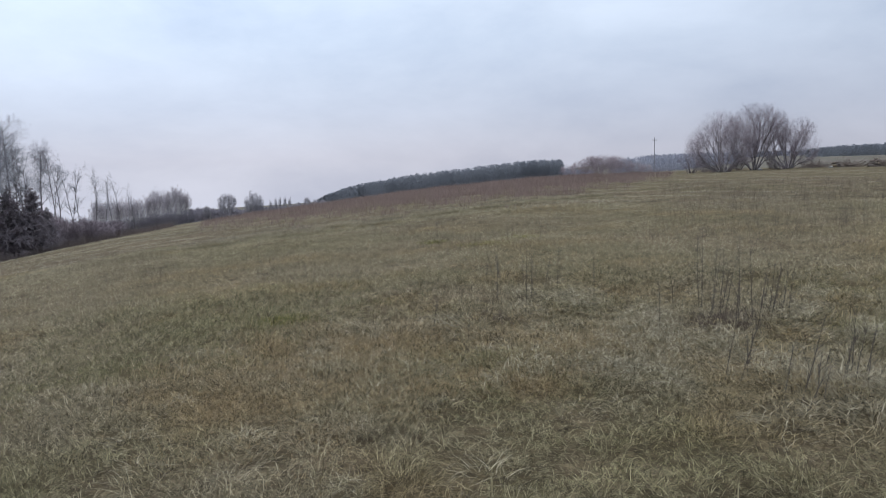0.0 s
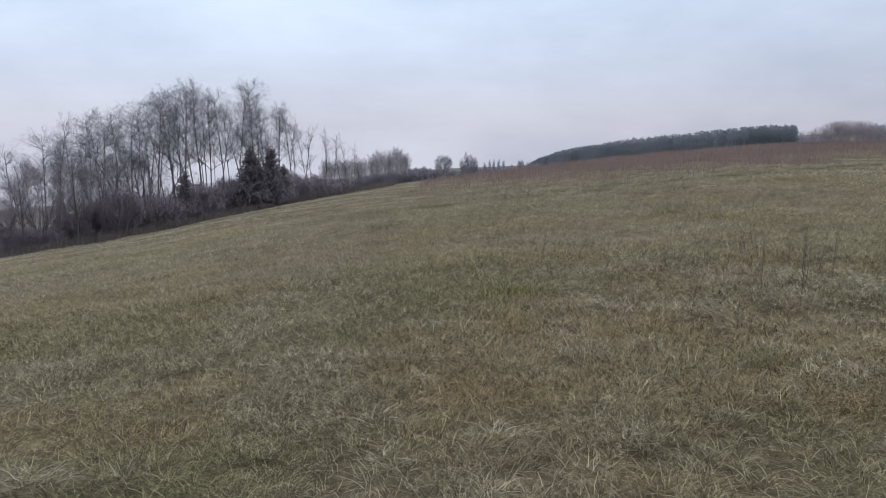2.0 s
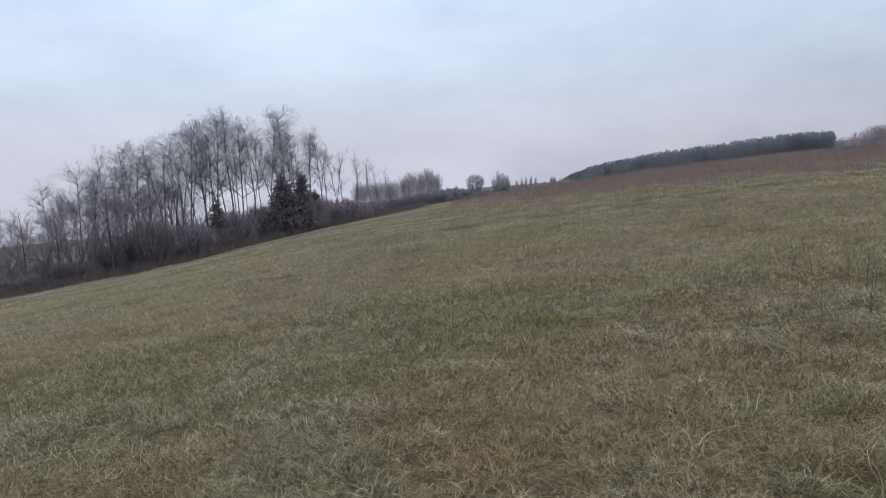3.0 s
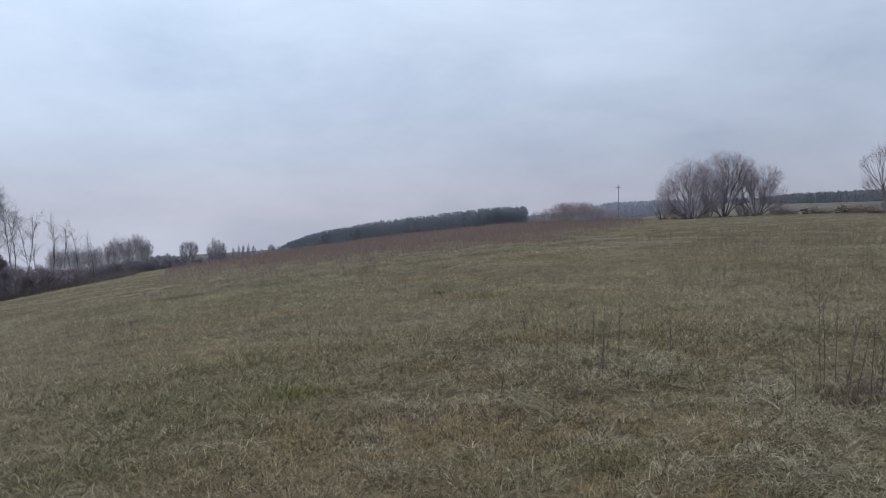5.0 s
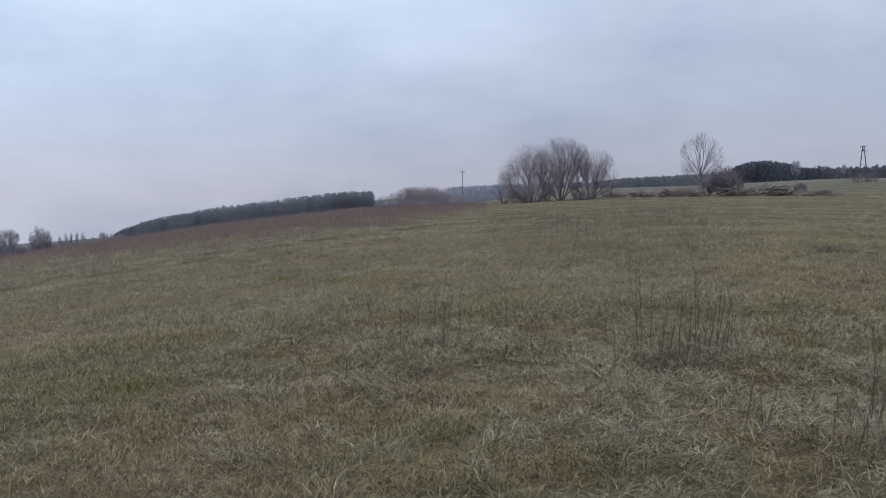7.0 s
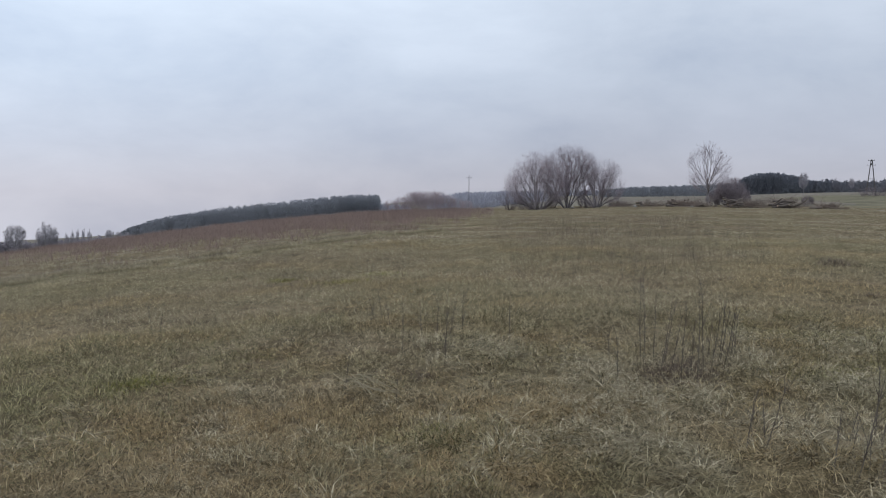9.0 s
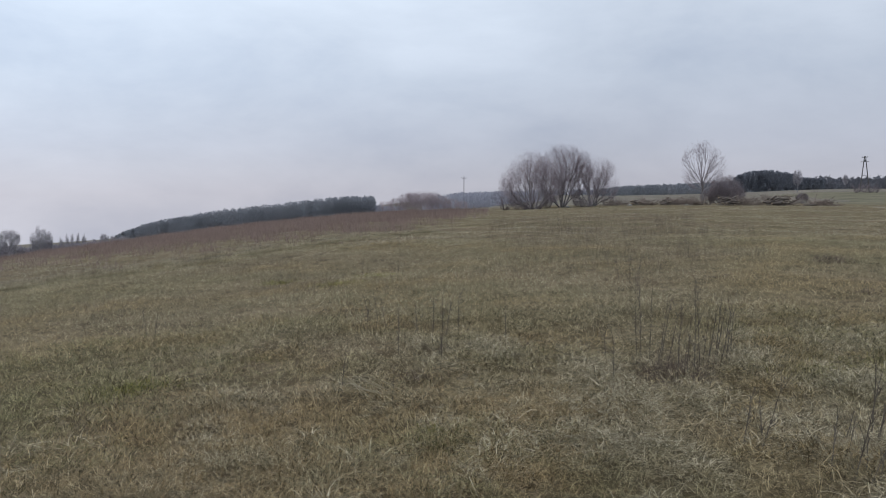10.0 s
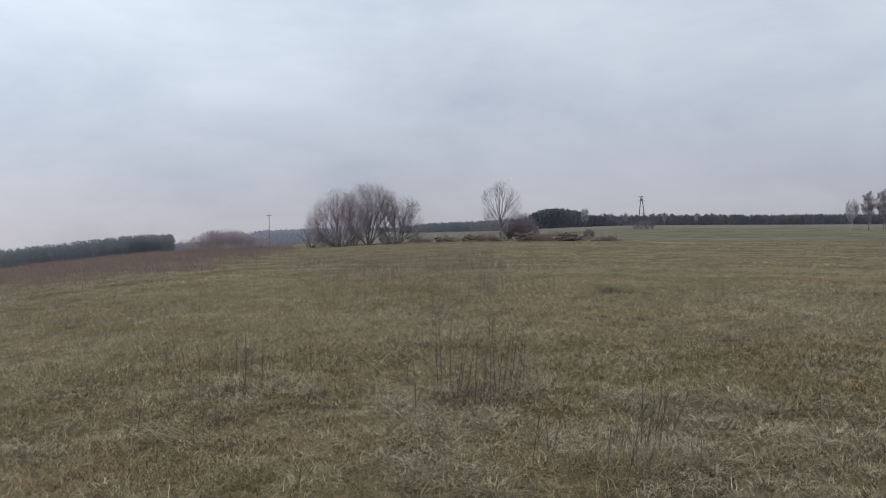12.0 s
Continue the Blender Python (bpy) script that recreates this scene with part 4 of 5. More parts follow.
# ---------------------------------------------------------------- woods in the distance
def clump_wood(name, rng, places, heights, crown, mat, per=46, leaf=0.9, round_top=False, start=0.12):
    """Many far trees in one mesh: a thin trunk and a cloud of small facets each."""
    v, f = [], []
    for (x, y), h in zip(places, heights):
        z = float(ground_z(x, y))
        r = crown * h * rng.uniform(0.8, 1.2)
        o = len(v)
        w = h * 0.012 + 0.05
        v += [(x - w, y, z - 0.5), (x + w, y, z - 0.5), (x, y + w, z - 0.5), (x, y, z + h * 0.95)]
        f += [(o, o + 1, o + 3), (o + 1, o + 2, o + 3), (o + 2, o, o + 3)]
        t = start + (1 - start) * rng.random(per) ** 0.8
        shape = np.sqrt(np.clip(1 - (2 * t - 1.0) ** 2, 0.02, 1)) if round_top else (1.05 - t) ** 0.6
        a = rng.random(per) * 2 * np.pi
        rad = r * shape * np.sqrt(rng.random(per))
        cx, cy, cz = x + rad * np.cos(a), y + rad * np.sin(a), z + t * h
        for k in range(per):
            q = rng.normal(0, leaf, (3, 3))
            turn = rng.uniform(0, np.pi)
            q[:, 1] = q[:, 0] * np.sin(turn) + 0.2 * q[:, 1]
            q[:, 0] *= np.cos(turn)
            o = len(v)
            v += [(cx[k] + q[j, 0], cy[k] + q[j, 1], cz[k] + q[j, 2]) for j in range(3)]
            f.append((o, o + 1, o + 2))
    return new(name, mesh_from(name, v, f, mat))


def polar(rng, n, az0, az1, d0, d1):
    a, d = np.radians(rng.uniform(az0, az1, n)), rng.uniform(d0, d1, n)
    return np.column_stack([d * np.sin(a), d * np.cos(a)])


def heights_to(places, az_marks, el_marks, low, high, rng):
    hs = []
    for x, y in places:
        az, d = math.degrees(math.atan2(x, y)), math.hypot(x, y)
        hs.append(max((EYE + d * math.tan(radians(float(np.interp(az, az_marks, el_marks)))) - float(ground_z(x, y))) * rng.uniform(low, high), 2.0))
    return hs


rng = np.random.default_rng(21)
even_az = np.radians(np.linspace(-22.2, -4.95, 190) + rng.normal(0, 0.05, 190))
back_az = np.radians(np.linspace(-22.2, -4.95, 260) + rng.normal(0, 0.03, 260))
pw = np.vstack([np.column_stack([512 * np.sin(back_az), 512 * np.cos(back_az)]), np.column_stack([502 * np.sin(even_az), 502 * np.cos(even_az)]), polar(rng, 420, -22.3, -4.9, 480, 560), polar(rng, 120, -8, -4.85, 478, 500)])
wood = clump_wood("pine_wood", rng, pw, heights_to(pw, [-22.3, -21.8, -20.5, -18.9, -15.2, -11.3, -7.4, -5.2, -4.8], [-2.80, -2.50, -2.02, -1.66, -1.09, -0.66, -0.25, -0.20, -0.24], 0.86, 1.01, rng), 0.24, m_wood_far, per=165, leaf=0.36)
tagged(wood, "dark misty pine wood on the far hillside", "wood", kind="stuff")
ps = polar(rng, 1500, 11.0, 46, 640, 720)
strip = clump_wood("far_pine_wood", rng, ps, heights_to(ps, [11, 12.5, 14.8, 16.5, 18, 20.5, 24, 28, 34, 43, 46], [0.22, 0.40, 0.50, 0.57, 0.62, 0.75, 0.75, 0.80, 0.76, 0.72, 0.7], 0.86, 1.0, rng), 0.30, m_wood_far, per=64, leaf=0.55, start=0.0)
tagged(strip, "long band of misty pine wood beyond the fields", "wood", kind="stuff")
pc = polar(rng, 190, 20.0, 25.5, 520, 560)
copse = clump_wood("pine_copse", rng, pc, heights_to(pc, [20.0, 20.4, 21.0, 22.2, 23.0, 23.6, 24.0, 25.5], [0.95, 1.17, 1.35, 1.42, 1.32, 1.15, 0.9, 0.8], 0.86, 1.01, rng), 0.20, m_wood_dark, per=150, leaf=0.5)
tagged(copse, "dark pine copse beyond the felled wood", "wood", kind="stuff")
pd = polar(rng, 400, 23.8, 46, 540, 600)
belt = clump_wood("shelter_belt", rng, pd, heights_to(pd, [23.8, 24.5, 25.5, 27, 28.7, 30, 32, 36, 40, 46], [0.92, 0.86, 1.02, 0.90, 0.95, 0.88, 0.86, 0.78, 0.76, 0.74], 0.72, 1.0, rng), 0.30, m_belt, per=80, leaf=0.6, round_top=True, start=0.0)
tagged(belt, "dark belt of mixed trees beyond the fields", "wood", kind="stuff")
pm = polar(rng, 400, 0.5, 12.5, 1300, 1500)
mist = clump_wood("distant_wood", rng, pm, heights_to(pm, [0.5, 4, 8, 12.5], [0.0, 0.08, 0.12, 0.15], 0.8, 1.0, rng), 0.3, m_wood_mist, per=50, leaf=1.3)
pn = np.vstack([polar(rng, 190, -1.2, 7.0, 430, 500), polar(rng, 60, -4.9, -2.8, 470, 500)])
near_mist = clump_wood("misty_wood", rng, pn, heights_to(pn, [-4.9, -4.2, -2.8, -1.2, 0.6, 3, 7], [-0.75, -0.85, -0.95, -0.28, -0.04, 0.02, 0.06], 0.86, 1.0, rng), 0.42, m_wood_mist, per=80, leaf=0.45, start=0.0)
tagged(near_mist, "pale low wood in the mist behind the crest", "wood", kind="stuff")
tagged(mist, "pale wood nearly lost in the mist", "wood", kind="stuff")
ph = polar(rng, 260, -31.5, -21.6, 296, 330)
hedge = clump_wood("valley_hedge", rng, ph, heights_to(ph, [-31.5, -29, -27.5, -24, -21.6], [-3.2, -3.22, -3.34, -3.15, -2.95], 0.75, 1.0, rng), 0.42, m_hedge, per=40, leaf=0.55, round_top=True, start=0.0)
tagged(hedge, "misty leafless hedge along the valley", "hedge", kind="stuff")
pf = polar(rng, 34, 24.4, 46, 590, 640)
scrub = clump_wood("field_scrub", rng, pf, [rng.uniform(2.0, 5.5) for _ in pf], 0.5, m_wood_dark, per=50, leaf=0.4, round_top=True, start=0.0)
tagged(scrub, "low scrub along the far field edge", "scrub", kind="stuff")

# --- tree with dark clumps and its pale neighbour at the field's far side
far_right = protos_of(dome_tree(95, "clumped_tree", 12, 2.3, stems=10, centre=0.66, fork=0.22, bare=0.3, tilt=50, forks=(4, 3, 3, 3), fine=m_twig, twig_r=0.02, girth=0.2),
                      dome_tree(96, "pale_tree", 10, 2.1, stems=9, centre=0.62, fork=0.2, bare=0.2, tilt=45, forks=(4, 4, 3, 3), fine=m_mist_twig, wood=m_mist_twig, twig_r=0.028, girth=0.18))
for k, az, d, el, label in ((0, 41.86, 260, 2.3, "dark tree with mistletoe-like clumps in its crown"), (0, 42.7, 264, 2.4, "dark tree with mistletoe-like clumps in its crown"), (0, 43.5, 262, 2.0, "dark tree with mistletoe-like clumps in its crown"), (1, 40.95, 270, 1.9, "pale leafless tree in the mist")):
    ob = stand(far_right, k, spot(az, d), az * 30, rise_of(az, d, el) / (12, 10)[k])
    tagged(ob, label, "tree")
    if k == 0 and az < 42:
        rnd = random.Random(int(az * 10))
        v, f = [], []
        for _ in range(34):
            c = any_way(rnd) * rnd.uniform(0.45, 1.0)
            c = Vector((c.x * 2.1, c.y * 2.1, 7.9 + c.z * 3.7))
            own = rnd.uniform(0.45, 0.85)
            for _ in range(60):
                q = c + any_way(rnd) * own * rnd.random() ** 0.4
                o = len(v)
                v += [tuple(q + any_way(rnd) * 0.2) for _ in range(3)]
                f.append((o, o + 1, o + 2))
        part("foliage", mesh_from("foliage", v, f, m_needle), ob, "dark green rounded clumps")


# ---------------------------------------------------------------- the band of tall russet grass
rng = np.random.default_rng(33)
az_r = rng.uniform(-30, 3.2, 21000)
reach = np.interp(az_r, LAND_AZ, EDGE_D)
inner = np.interp(az_r, [-30, -22, -12, -4, 3.2], [0.46, 0.40, 0.37, 0.40, 0.66])
inner = np.clip(inner + rng.normal(0, 0.07, 21000), 0.3, 0.95)
d_r = reach * (1.04 - (1.04 - inner) * (1 - np.sqrt(rng.random(21000))))
keep = (np.sin(d_r * 0.35 + az_r * 0.8) + np.sin(az_r * 1.9 + 1) + rng.normal(0, 1.2, 21000) > -0.9) & (rng.random(21000) < np.interp(az_r, [-30, -24, -18, -4, 0, 3.2], [0.12, 0.5, 0.8, 1, 0.65, 0.12]))
cen = np.column_stack([d_r * np.sin(np.radians(az_r)), d_r * np.cos(np.radians(az_r))])[keep]
low_az, low_d = rng.uniform(-46, -8, 5200), rng.uniform(16, 62, 5200)
some = np.sin(low_d * 0.22 + low_az * 0.31) + np.sin(low_az * 0.55 + low_d * 0.09) + rng.normal(0, 0.8, 5200) > 0.4
tussocks("brown_grass", rng, np.column_stack([low_d * np.sin(np.radians(low_az)), low_d * np.cos(np.radians(low_az))])[some], 6, 0.45, (0.10, 0.32), (0.008, 0.016), (0.2, 0.9), m_weed, 2, "brown dead grass patches low on the slope", droop=0.6)
tussocks("russet_grass", rng, cen, 7, 0.5, (0.25, 0.75), (0.015, 0.04), (0.1, 0.7), m_red, 3, "band of tall dead russet grass at the field edge", droop=0.5)

# ---------------------------------------------------------------- tracks
def strip_on_ground(name, marks, width, mat, label, lift=0.03, ragged=0.25, seed=1):
    """A worn strip that follows the ground through a few places."""
    rnd = random.Random(seed)
    pts = []
    for (x0, y0), (x1, y1) in zip(marks, marks[1:]):
        n = max(int(math.hypot(x1 - x0, y1 - y0) / 0.8), 2)
        pts += [(x0 + (x1 - x0) * k / n, y0 + (y1 - y0) * k / n) for k in range(n)]
    pts.append(marks[-1])
    v, f = [], []
    for i, (x, y) in enumerate(pts):
        x2, y2 = pts[min(i + 1, len(pts) - 1)]
        x1, y1 = pts[max(i - 1, 0)]
        t = Vector((x2 - x1, y2 - y1, 0)).normalized()
        s = Vector((-t.y, t.x, 0))
        for side in (-1, -0.4, 0.4, 1):
            q = Vector((x, y, 0)) + s * side * width * 0.5 * (1 + rnd.uniform(-ragged, ragged))
            v.append((q.x, q.y, float(ground_z(q.x, q.y)) + (lift if abs(side) < 0.5 else -0.02)))
        if i:
            for k in range(3):
                o = 4 * (i - 1) + k
                f.append((o, o + 1, o + 5, o + 4))
    ob = new(name, mesh_from(name, v, f, mat, smooth=True))
    return tagged(ob, label, "track", kind="structure")


def xy(az, d):
    p = spot(az, d)
    return (p.x, p.y)


RUTS = [[(-31, 29.0), (-25.5, 29.6), (-20, 30.3), (-16, 31.2), (-13, 33.0), (-9, 35.3), (-5, 38.5), (0, 43)],
        [(-30, 30.2), (-26, 31.0), (-22, 32.0), (-18.5, 33.8), (-16, 35.4), (-13.5, 37.0), (-9, 40.0), (-4, 44.0)]]
rng = np.random.default_rng(35)
for seed, rut in enumerate(RUTS):
    marks = [xy(*m) for m in rut]
    strip_on_ground("wheel_track", marks, 0.55, m_rut, "faint pale wheel track across the dry meadow", seed=seed + 1, lift=0.075)
    marks = np.array(marks)
    # dark tufts added just beyond each track stand in for its dark rut
    for name, n, beyond, wide, tall, mat, label in (("bleached_straw", 1300, 0.0, 0.12, (0.20, 0.29), m_bleached, "bleached straw standing along a wheel track"),
                                                    ("rut_weeds", 420, 0.65, 0.10, (0.21, 0.32), m_brown, "dark dead tufts standing in for the dark rut beside a wheel track")):
        u = rng.uniform(0, len(marks) - 1, n)
        u = u[np.sin(u * 5.1 + seed) + rng.random(n) > 0.1]
        line = np.column_stack([np.interp(u, range(len(marks)), marks[:, k]) for k in (0, 1)]) + rng.normal(0, wide, (len(u), 2))
        line *= 1 + beyond / np.hypot(line[:, 0], line[:, 1])[:, None]
        tussocks(name, rng, line, 14, 0.16, tall, (0.010, 0.018), (0.2, 0.7), mat, 2, label, mound=0.08)
strip_on_ground("sandy_track", [xy(28.3, 102), xy(29.9, 96), xy(31.6, 90)], 0.9, m_sand, "pale sandy track at the meadow edge", lift=0.06, seed=4)
strip_on_ground("field_track", [xy(25, 128), xy(29, 132), xy(34, 140), xy(44, 150)], 1.6, m_rut, "pale track beyond the crest", lift=0.06, seed=5)


# ---------------------------------------------------------------- poles and fence
def cylinder(p0, p1, r0, r1, sides=10):
    b = Builder()
    p0, p1 = Vector(p0), Vector(p1)
    b.tube([p0, p0.lerp(p1, 0.02), p0.lerp(p1, 0.98), p1], [r0 * 0.93, r0, r1, r1 * 0.9], sides)
    return b


def beam(p0, p1, w, h):
    """A squared beam with eased edges between two points."""
    bm = bmesh.new()
    bmesh.ops.create_cube(bm, size=1)
    p0, p1 = Vector(p0), Vector(p1)
    d = p1 - p0
    m = Matrix.Translation((p0 + p1) / 2) @ d.to_track_quat("X", "Z").to_matrix().to_4x4() @ Matrix.Diagonal((d.length, w, h, 1))
    bmesh.ops.transform(bm, matrix=m, verts=bm.verts)
    bmesh.ops.bevel(bm, geom=bm.edges[:], offset=min(w, h) * 0.12, segments=1, affect="EDGES")
    return bm


def bm_mesh(name, bm, mat):
    me = bpy.data.meshes.new(name)
    bm.to_mesh(me)
    bm.free()
    me.materials.append(mat)
    return me


def insulator(parent, p):
    b = Builder()
    p = Vector(p)
    zs = (0, 0.05, 0.06, 0.12, 0.13, 0.20, 0.22, 0.30)
    rs = (0.03, 0.03, 0.09, 0.09, 0.05, 0.085, 0.06, 0.03)
    b.tube([p + Vector((0, 0, z)) for z in zs], list(rs), 8)
    part("insulator", b.mesh("insulator", m_ceramic), parent)


p = spot(1.55, 280)
pole_h = rise_of(1.55, 280, 1.25)
pole = new("utility_pole")
part("shaft", cylinder((0, 0, -1.0), (0, 0, pole_h - 0.3), 0.15, 0.11).mesh("shaft", m_far_pole), pole)
part("crossarm", bm_mesh("crossarm", beam((-0.9, 0, pole_h - 1.0), (0.9, 0, pole_h - 1.0), 0.14, 0.14), m_far_pole), pole)
for x in (-0.8, 0.8):
    insulator(pole, (x, 0, pole_h - 0.93))
insulator(pole, (0, 0, pole_h - 0.32))
pole.matrix_basis = place(pole, p, -10)
tagged(pole, "thin weathered utility pole with a short crossarm", "utility pole")

p = spot(27.8, 310)
h = rise_of(27.8, 310, 2.28)
pylon = new("a_frame_power_pole")
for s in (-1, 1):
    part("leg", cylinder((s * 1.6, 0, -0.8), (s * 0.16, 0, h - 0.4), 0.19, 0.14).mesh("leg", m_pole), pylon)
part("brace", bm_mesh("brace", beam((-0.80, 0.1, h * 0.45), (0.80, 0.1, h * 0.45), 0.12, 0.14), m_pole), pylon)
part("brace", bm_mesh("brace", beam((-1.4, 0.16, h * 0.82), (1.4, 0.16, h * 0.82), 0.12, 0.14), m_pole), pylon)
part("crossarm", bm_mesh("crossarm", beam((-1.0, 0.14, h - 0.75), (1.0, 0.14, h - 0.75), 0.14, 0.18), m_iron), pylon)
part("switch_box", bm_mesh("switch_box", beam((-0.28, -0.2, h - 1.9), (0.28, -0.2, h - 1.9), 0.35, 0.7), m_iron), pylon)
for x in (-0.9, 0.0, 0.9):
    insulator(pylon, (x, 0.14, h - 0.66))
pylon.matrix_basis = place(pylon, p, -12, lean=(0, -1.0))
tagged(pylon, "wooden A-frame power pole with crossarm and insulators", "power pole")
foot_scrub = protos_of(shrub(101, "pole_foot_bush", 2.0, 26, 46, m_shrub))
for i, (az, d, s) in enumerate([(27.35, 290, 1.35), (27.75, 295, 1.55), (28.15, 292, 1.5), (28.5, 294, 1.2)]):
    tagged(stand(foot_scrub, i, spot(az, d), i * 80, s), "leafless bush at the foot of the power pole", "bush", "bushes at the power pole")

post = new("fence_post")
part("shaft", cylinder((0, 0, -0.4), (0, 0, 1.05), 0.055, 0.045, 8).mesh("shaft", m_old_post), post)
part("cap", cylinder((0, 0, 1.04), (0, 0, 1.07), 0.052, 0.03, 8).mesh("cap", m_old_post), post)
posts = [[post, False]]
for i in range(6):
    az = -29.5 + 1.36 * i
    tagged(stand(posts, 0, spot(az, 101 + 0.4 * i), i * 50, (1, 1, 1 + 0.06 * ((i * 5) % 3)), ((i * 7) % 5 - 2, (i * 3) % 5 - 2)), "thin weathered wooden fence post in the grass, paled by haze", "fence post", "fence posts along the slope")


# ---------------------------------------------------------------- far houses
def house(name, w, d, wall_h, roof_h, roof_mat, label):
    root = new(name)
    bm = bmesh.new()
    bmesh.ops.create_cube(bm, size=1)
    bmesh.ops.transform(bm, matrix=Matrix.Translation((0, 0, wall_h / 2 - 0.5)) @ Matrix.Diagonal((w, d, wall_h + 1, 1)), verts=bm.verts)
    part("wall", bm_mesh("wall", bm, m_wall), root)
    e = 0.4
    v = []
    for z in (0, -0.18):
        v += [(-w / 2 - e, -d / 2 - e, wall_h - 0.15 + z), (w / 2 + e, -d / 2 - e, wall_h - 0.15 + z), (w / 2 + e, 0, wall_h + roof_h + z), (-w / 2 - e, 0, wall_h + roof_h + z),
              (-w / 2 - e, d / 2 + e, wall_h - 0.15 + z), (w / 2 + e, d / 2 + e, wall_h - 0.15 + z)]
    f = [(0, 1, 2, 3), (3, 2, 5, 4), (6, 9, 8, 7), (9, 10, 11, 8), (0, 6, 7, 1), (4, 5, 11, 10), (0, 3, 9, 6), (3, 4, 10, 9), (1, 7, 8, 2), (2, 8, 11, 5)]
    part("roof", mesh_from("roof", v, f, roof_mat), root)
    g = [(-w / 2, -d / 2, wall_h), (-w / 2, d / 2, wall_h), (-w / 2, 0, wall_h + roof_h - 0.25), (w / 2, -d / 2, wall_h), (w / 2, d / 2, wall_h), (w / 2, 0, wall_h + roof_h - 0.25)]
    part("gable", mesh_from("gable", g, [(0, 2, 1), (3, 4, 5), (0, 3, 5, 2), (1, 2, 5, 4)], m_wall), root)
    part("chimney", bm_mesh("chimney", beam((w * 0.2, 0.3, wall_h + roof_h - 0.6), (w * 0.2, 0.3, wall_h + roof_h + 0.8), 0.6, 0.5), m_roof), root)
    for x in (-w * 0.28, 0.0, w * 0.28):
        win = part("window", bm_mesh("window", beam((x - 0.55, -d / 2 - 0.03, 1.5), (x + 0.55, -d / 2 - 0.03, 1.5), 0.08, 1.3), m_ceramic), root)
        part("pane", bm_mesh("pane", beam((x - 0.45, -d / 2 - 0.08, 1.5), (x + 0.45, -d / 2 - 0.08, 1.5), 0.04, 1.1), m_pane), win)
    return tagged(root, label, "house")


for az, d, w, turn in ((-23.45, 322, 12, 12), (-22.6, 328, 8, -20)):
    hs = house("farm_building", w, 7, 2.6, 1.8, m_grey_roof, "low farm building with a pale sheet roof in the valley")
    hs.matrix_basis = place(hs, spot(az, d), turn)


# ---------------------------------------------------------------- felled wood on the crest
def log(name, parent, p0, p1, r, seed):
    rnd = random.Random(seed)
    b = Builder()
    p0, p1 = Vector(p0), Vector(p1)
    pts = [p0.lerp(p1, k / 5) + any_way(rnd) * r * 0.18 for k in range(6)]
    b.tube(pts, [r * rnd.uniform(0.92, 1.08) * (1.05 - 0.05 * k) for k in range(6)], 10)
    ob = part(name, b.mesh(name, m_log), parent)
    for q, d in ((pts[0], pts[0] - pts[1]), (pts[-1], pts[-1] - pts[-2])):
        end = Builder()
        end.tube([q, q + d.normalized() * 0.012], [r * 0.88, r * 0.88], 10)
        part("cut_end", end.mesh("cut_end", m_cut), ob, "pale sawn wood")
    return ob


def log_pile(seed, count, length, r, rows):
    """A loose heap of logs thrown across one another."""
    rnd = random.Random(seed)
    root = new("log_pile")
    k = 0
    for row in range(rows):
        for i in range(count - row):
            y = (i - (count - row - 1) / 2) * r * 2.3
            z = r + row * r * 1.55
            own, turn, tip = length * rnd.uniform(0.55, 1.1), radians(rnd.gauss(0, 24)), rnd.uniform(-0.12, 0.16) * (0.3 + row)
            c = Vector((rnd.uniform(-0.3, 0.3) * length, y, z))
            half = Vector((math.cos(turn), math.sin(turn), tip)) * own / 2
            p0, p1 = c - half, c + half
            p0.z, p1.z = max(p0.z, r * 0.8), max(p1.z, r * 0.8)
            log("log", root, p0, p1, r * rnd.uniform(0.6, 1.2), seed * 50 + k)
            k += 1
    return root


def brush_pile(seed, length, height):
    """A heap of lopped branches, some sticking up."""
    rnd = random.Random(seed)
    b = Builder()
    for i in range(110):
        x = rnd.uniform(-0.5, 0.5) * length
        top = height * (1 - (2 * x / length) ** 2) * rnd.uniform(0.15, 1.0)
        way = Vector((rnd.uniform(-1, 1), rnd.uniform(-0.6, 0.6), rnd.uniform(-0.15, 0.35)))
        pts, rads = shoot(rnd, Vector((x, rnd.uniform(-0.9, 0.9), top)), way, rnd.uniform(0.7, 1.9), rnd.uniform(0.015, 0.05), 4, 0.15, -0.03)
        for q in pts:
            q.z = max(q.z, 0.03)
        b.tube(pts, rads, 5)
        for _ in range(7):
            q, d = along(pts, rnd.random())
            tp, tr = shoot(rnd, q, sideways(rnd, d, 45), rnd.uniform(0.3, 0.9), 0.012, 3, 0.2, 0.0)
            for w in tp:
                w.z = max(w.z, 0.02)
            b.tube(tp, tr, 3)
    return new("lopped_brush", b.mesh("lopped_brush", m_lopped))


for i, (seed, az, d, n, ln, r, rows, turn, label) in enumerate([
        (1, 19.6, 101, 7, 1.7, 0.10, 6, 14, "stacked felled logs with dark bark on the crest"),
        (2, 15.6, 104, 6, 1.3, 0.10, 5, -20, "small stack of cut logs beside the meadow"),
        (3, 13.5, 103, 4, 0.9, 0.10, 4, 40, "few pale cut logs lying in the grass"),
        (4, 22.6, 100, 7, 1.9, 0.11, 5, 5, "heap of dark trunks lying in the grass"),
        (5, 24.6, 102, 2, 1.6, 0.11, 1, -12, "two thin logs lying in the grass")]):
    ob = log_pile(seed, n, ln, r, rows)
    ob.matrix_basis = place(ob, spot(az, d), turn - az)
    tagged(ob, label, "log pile", "felled wood on the crest")
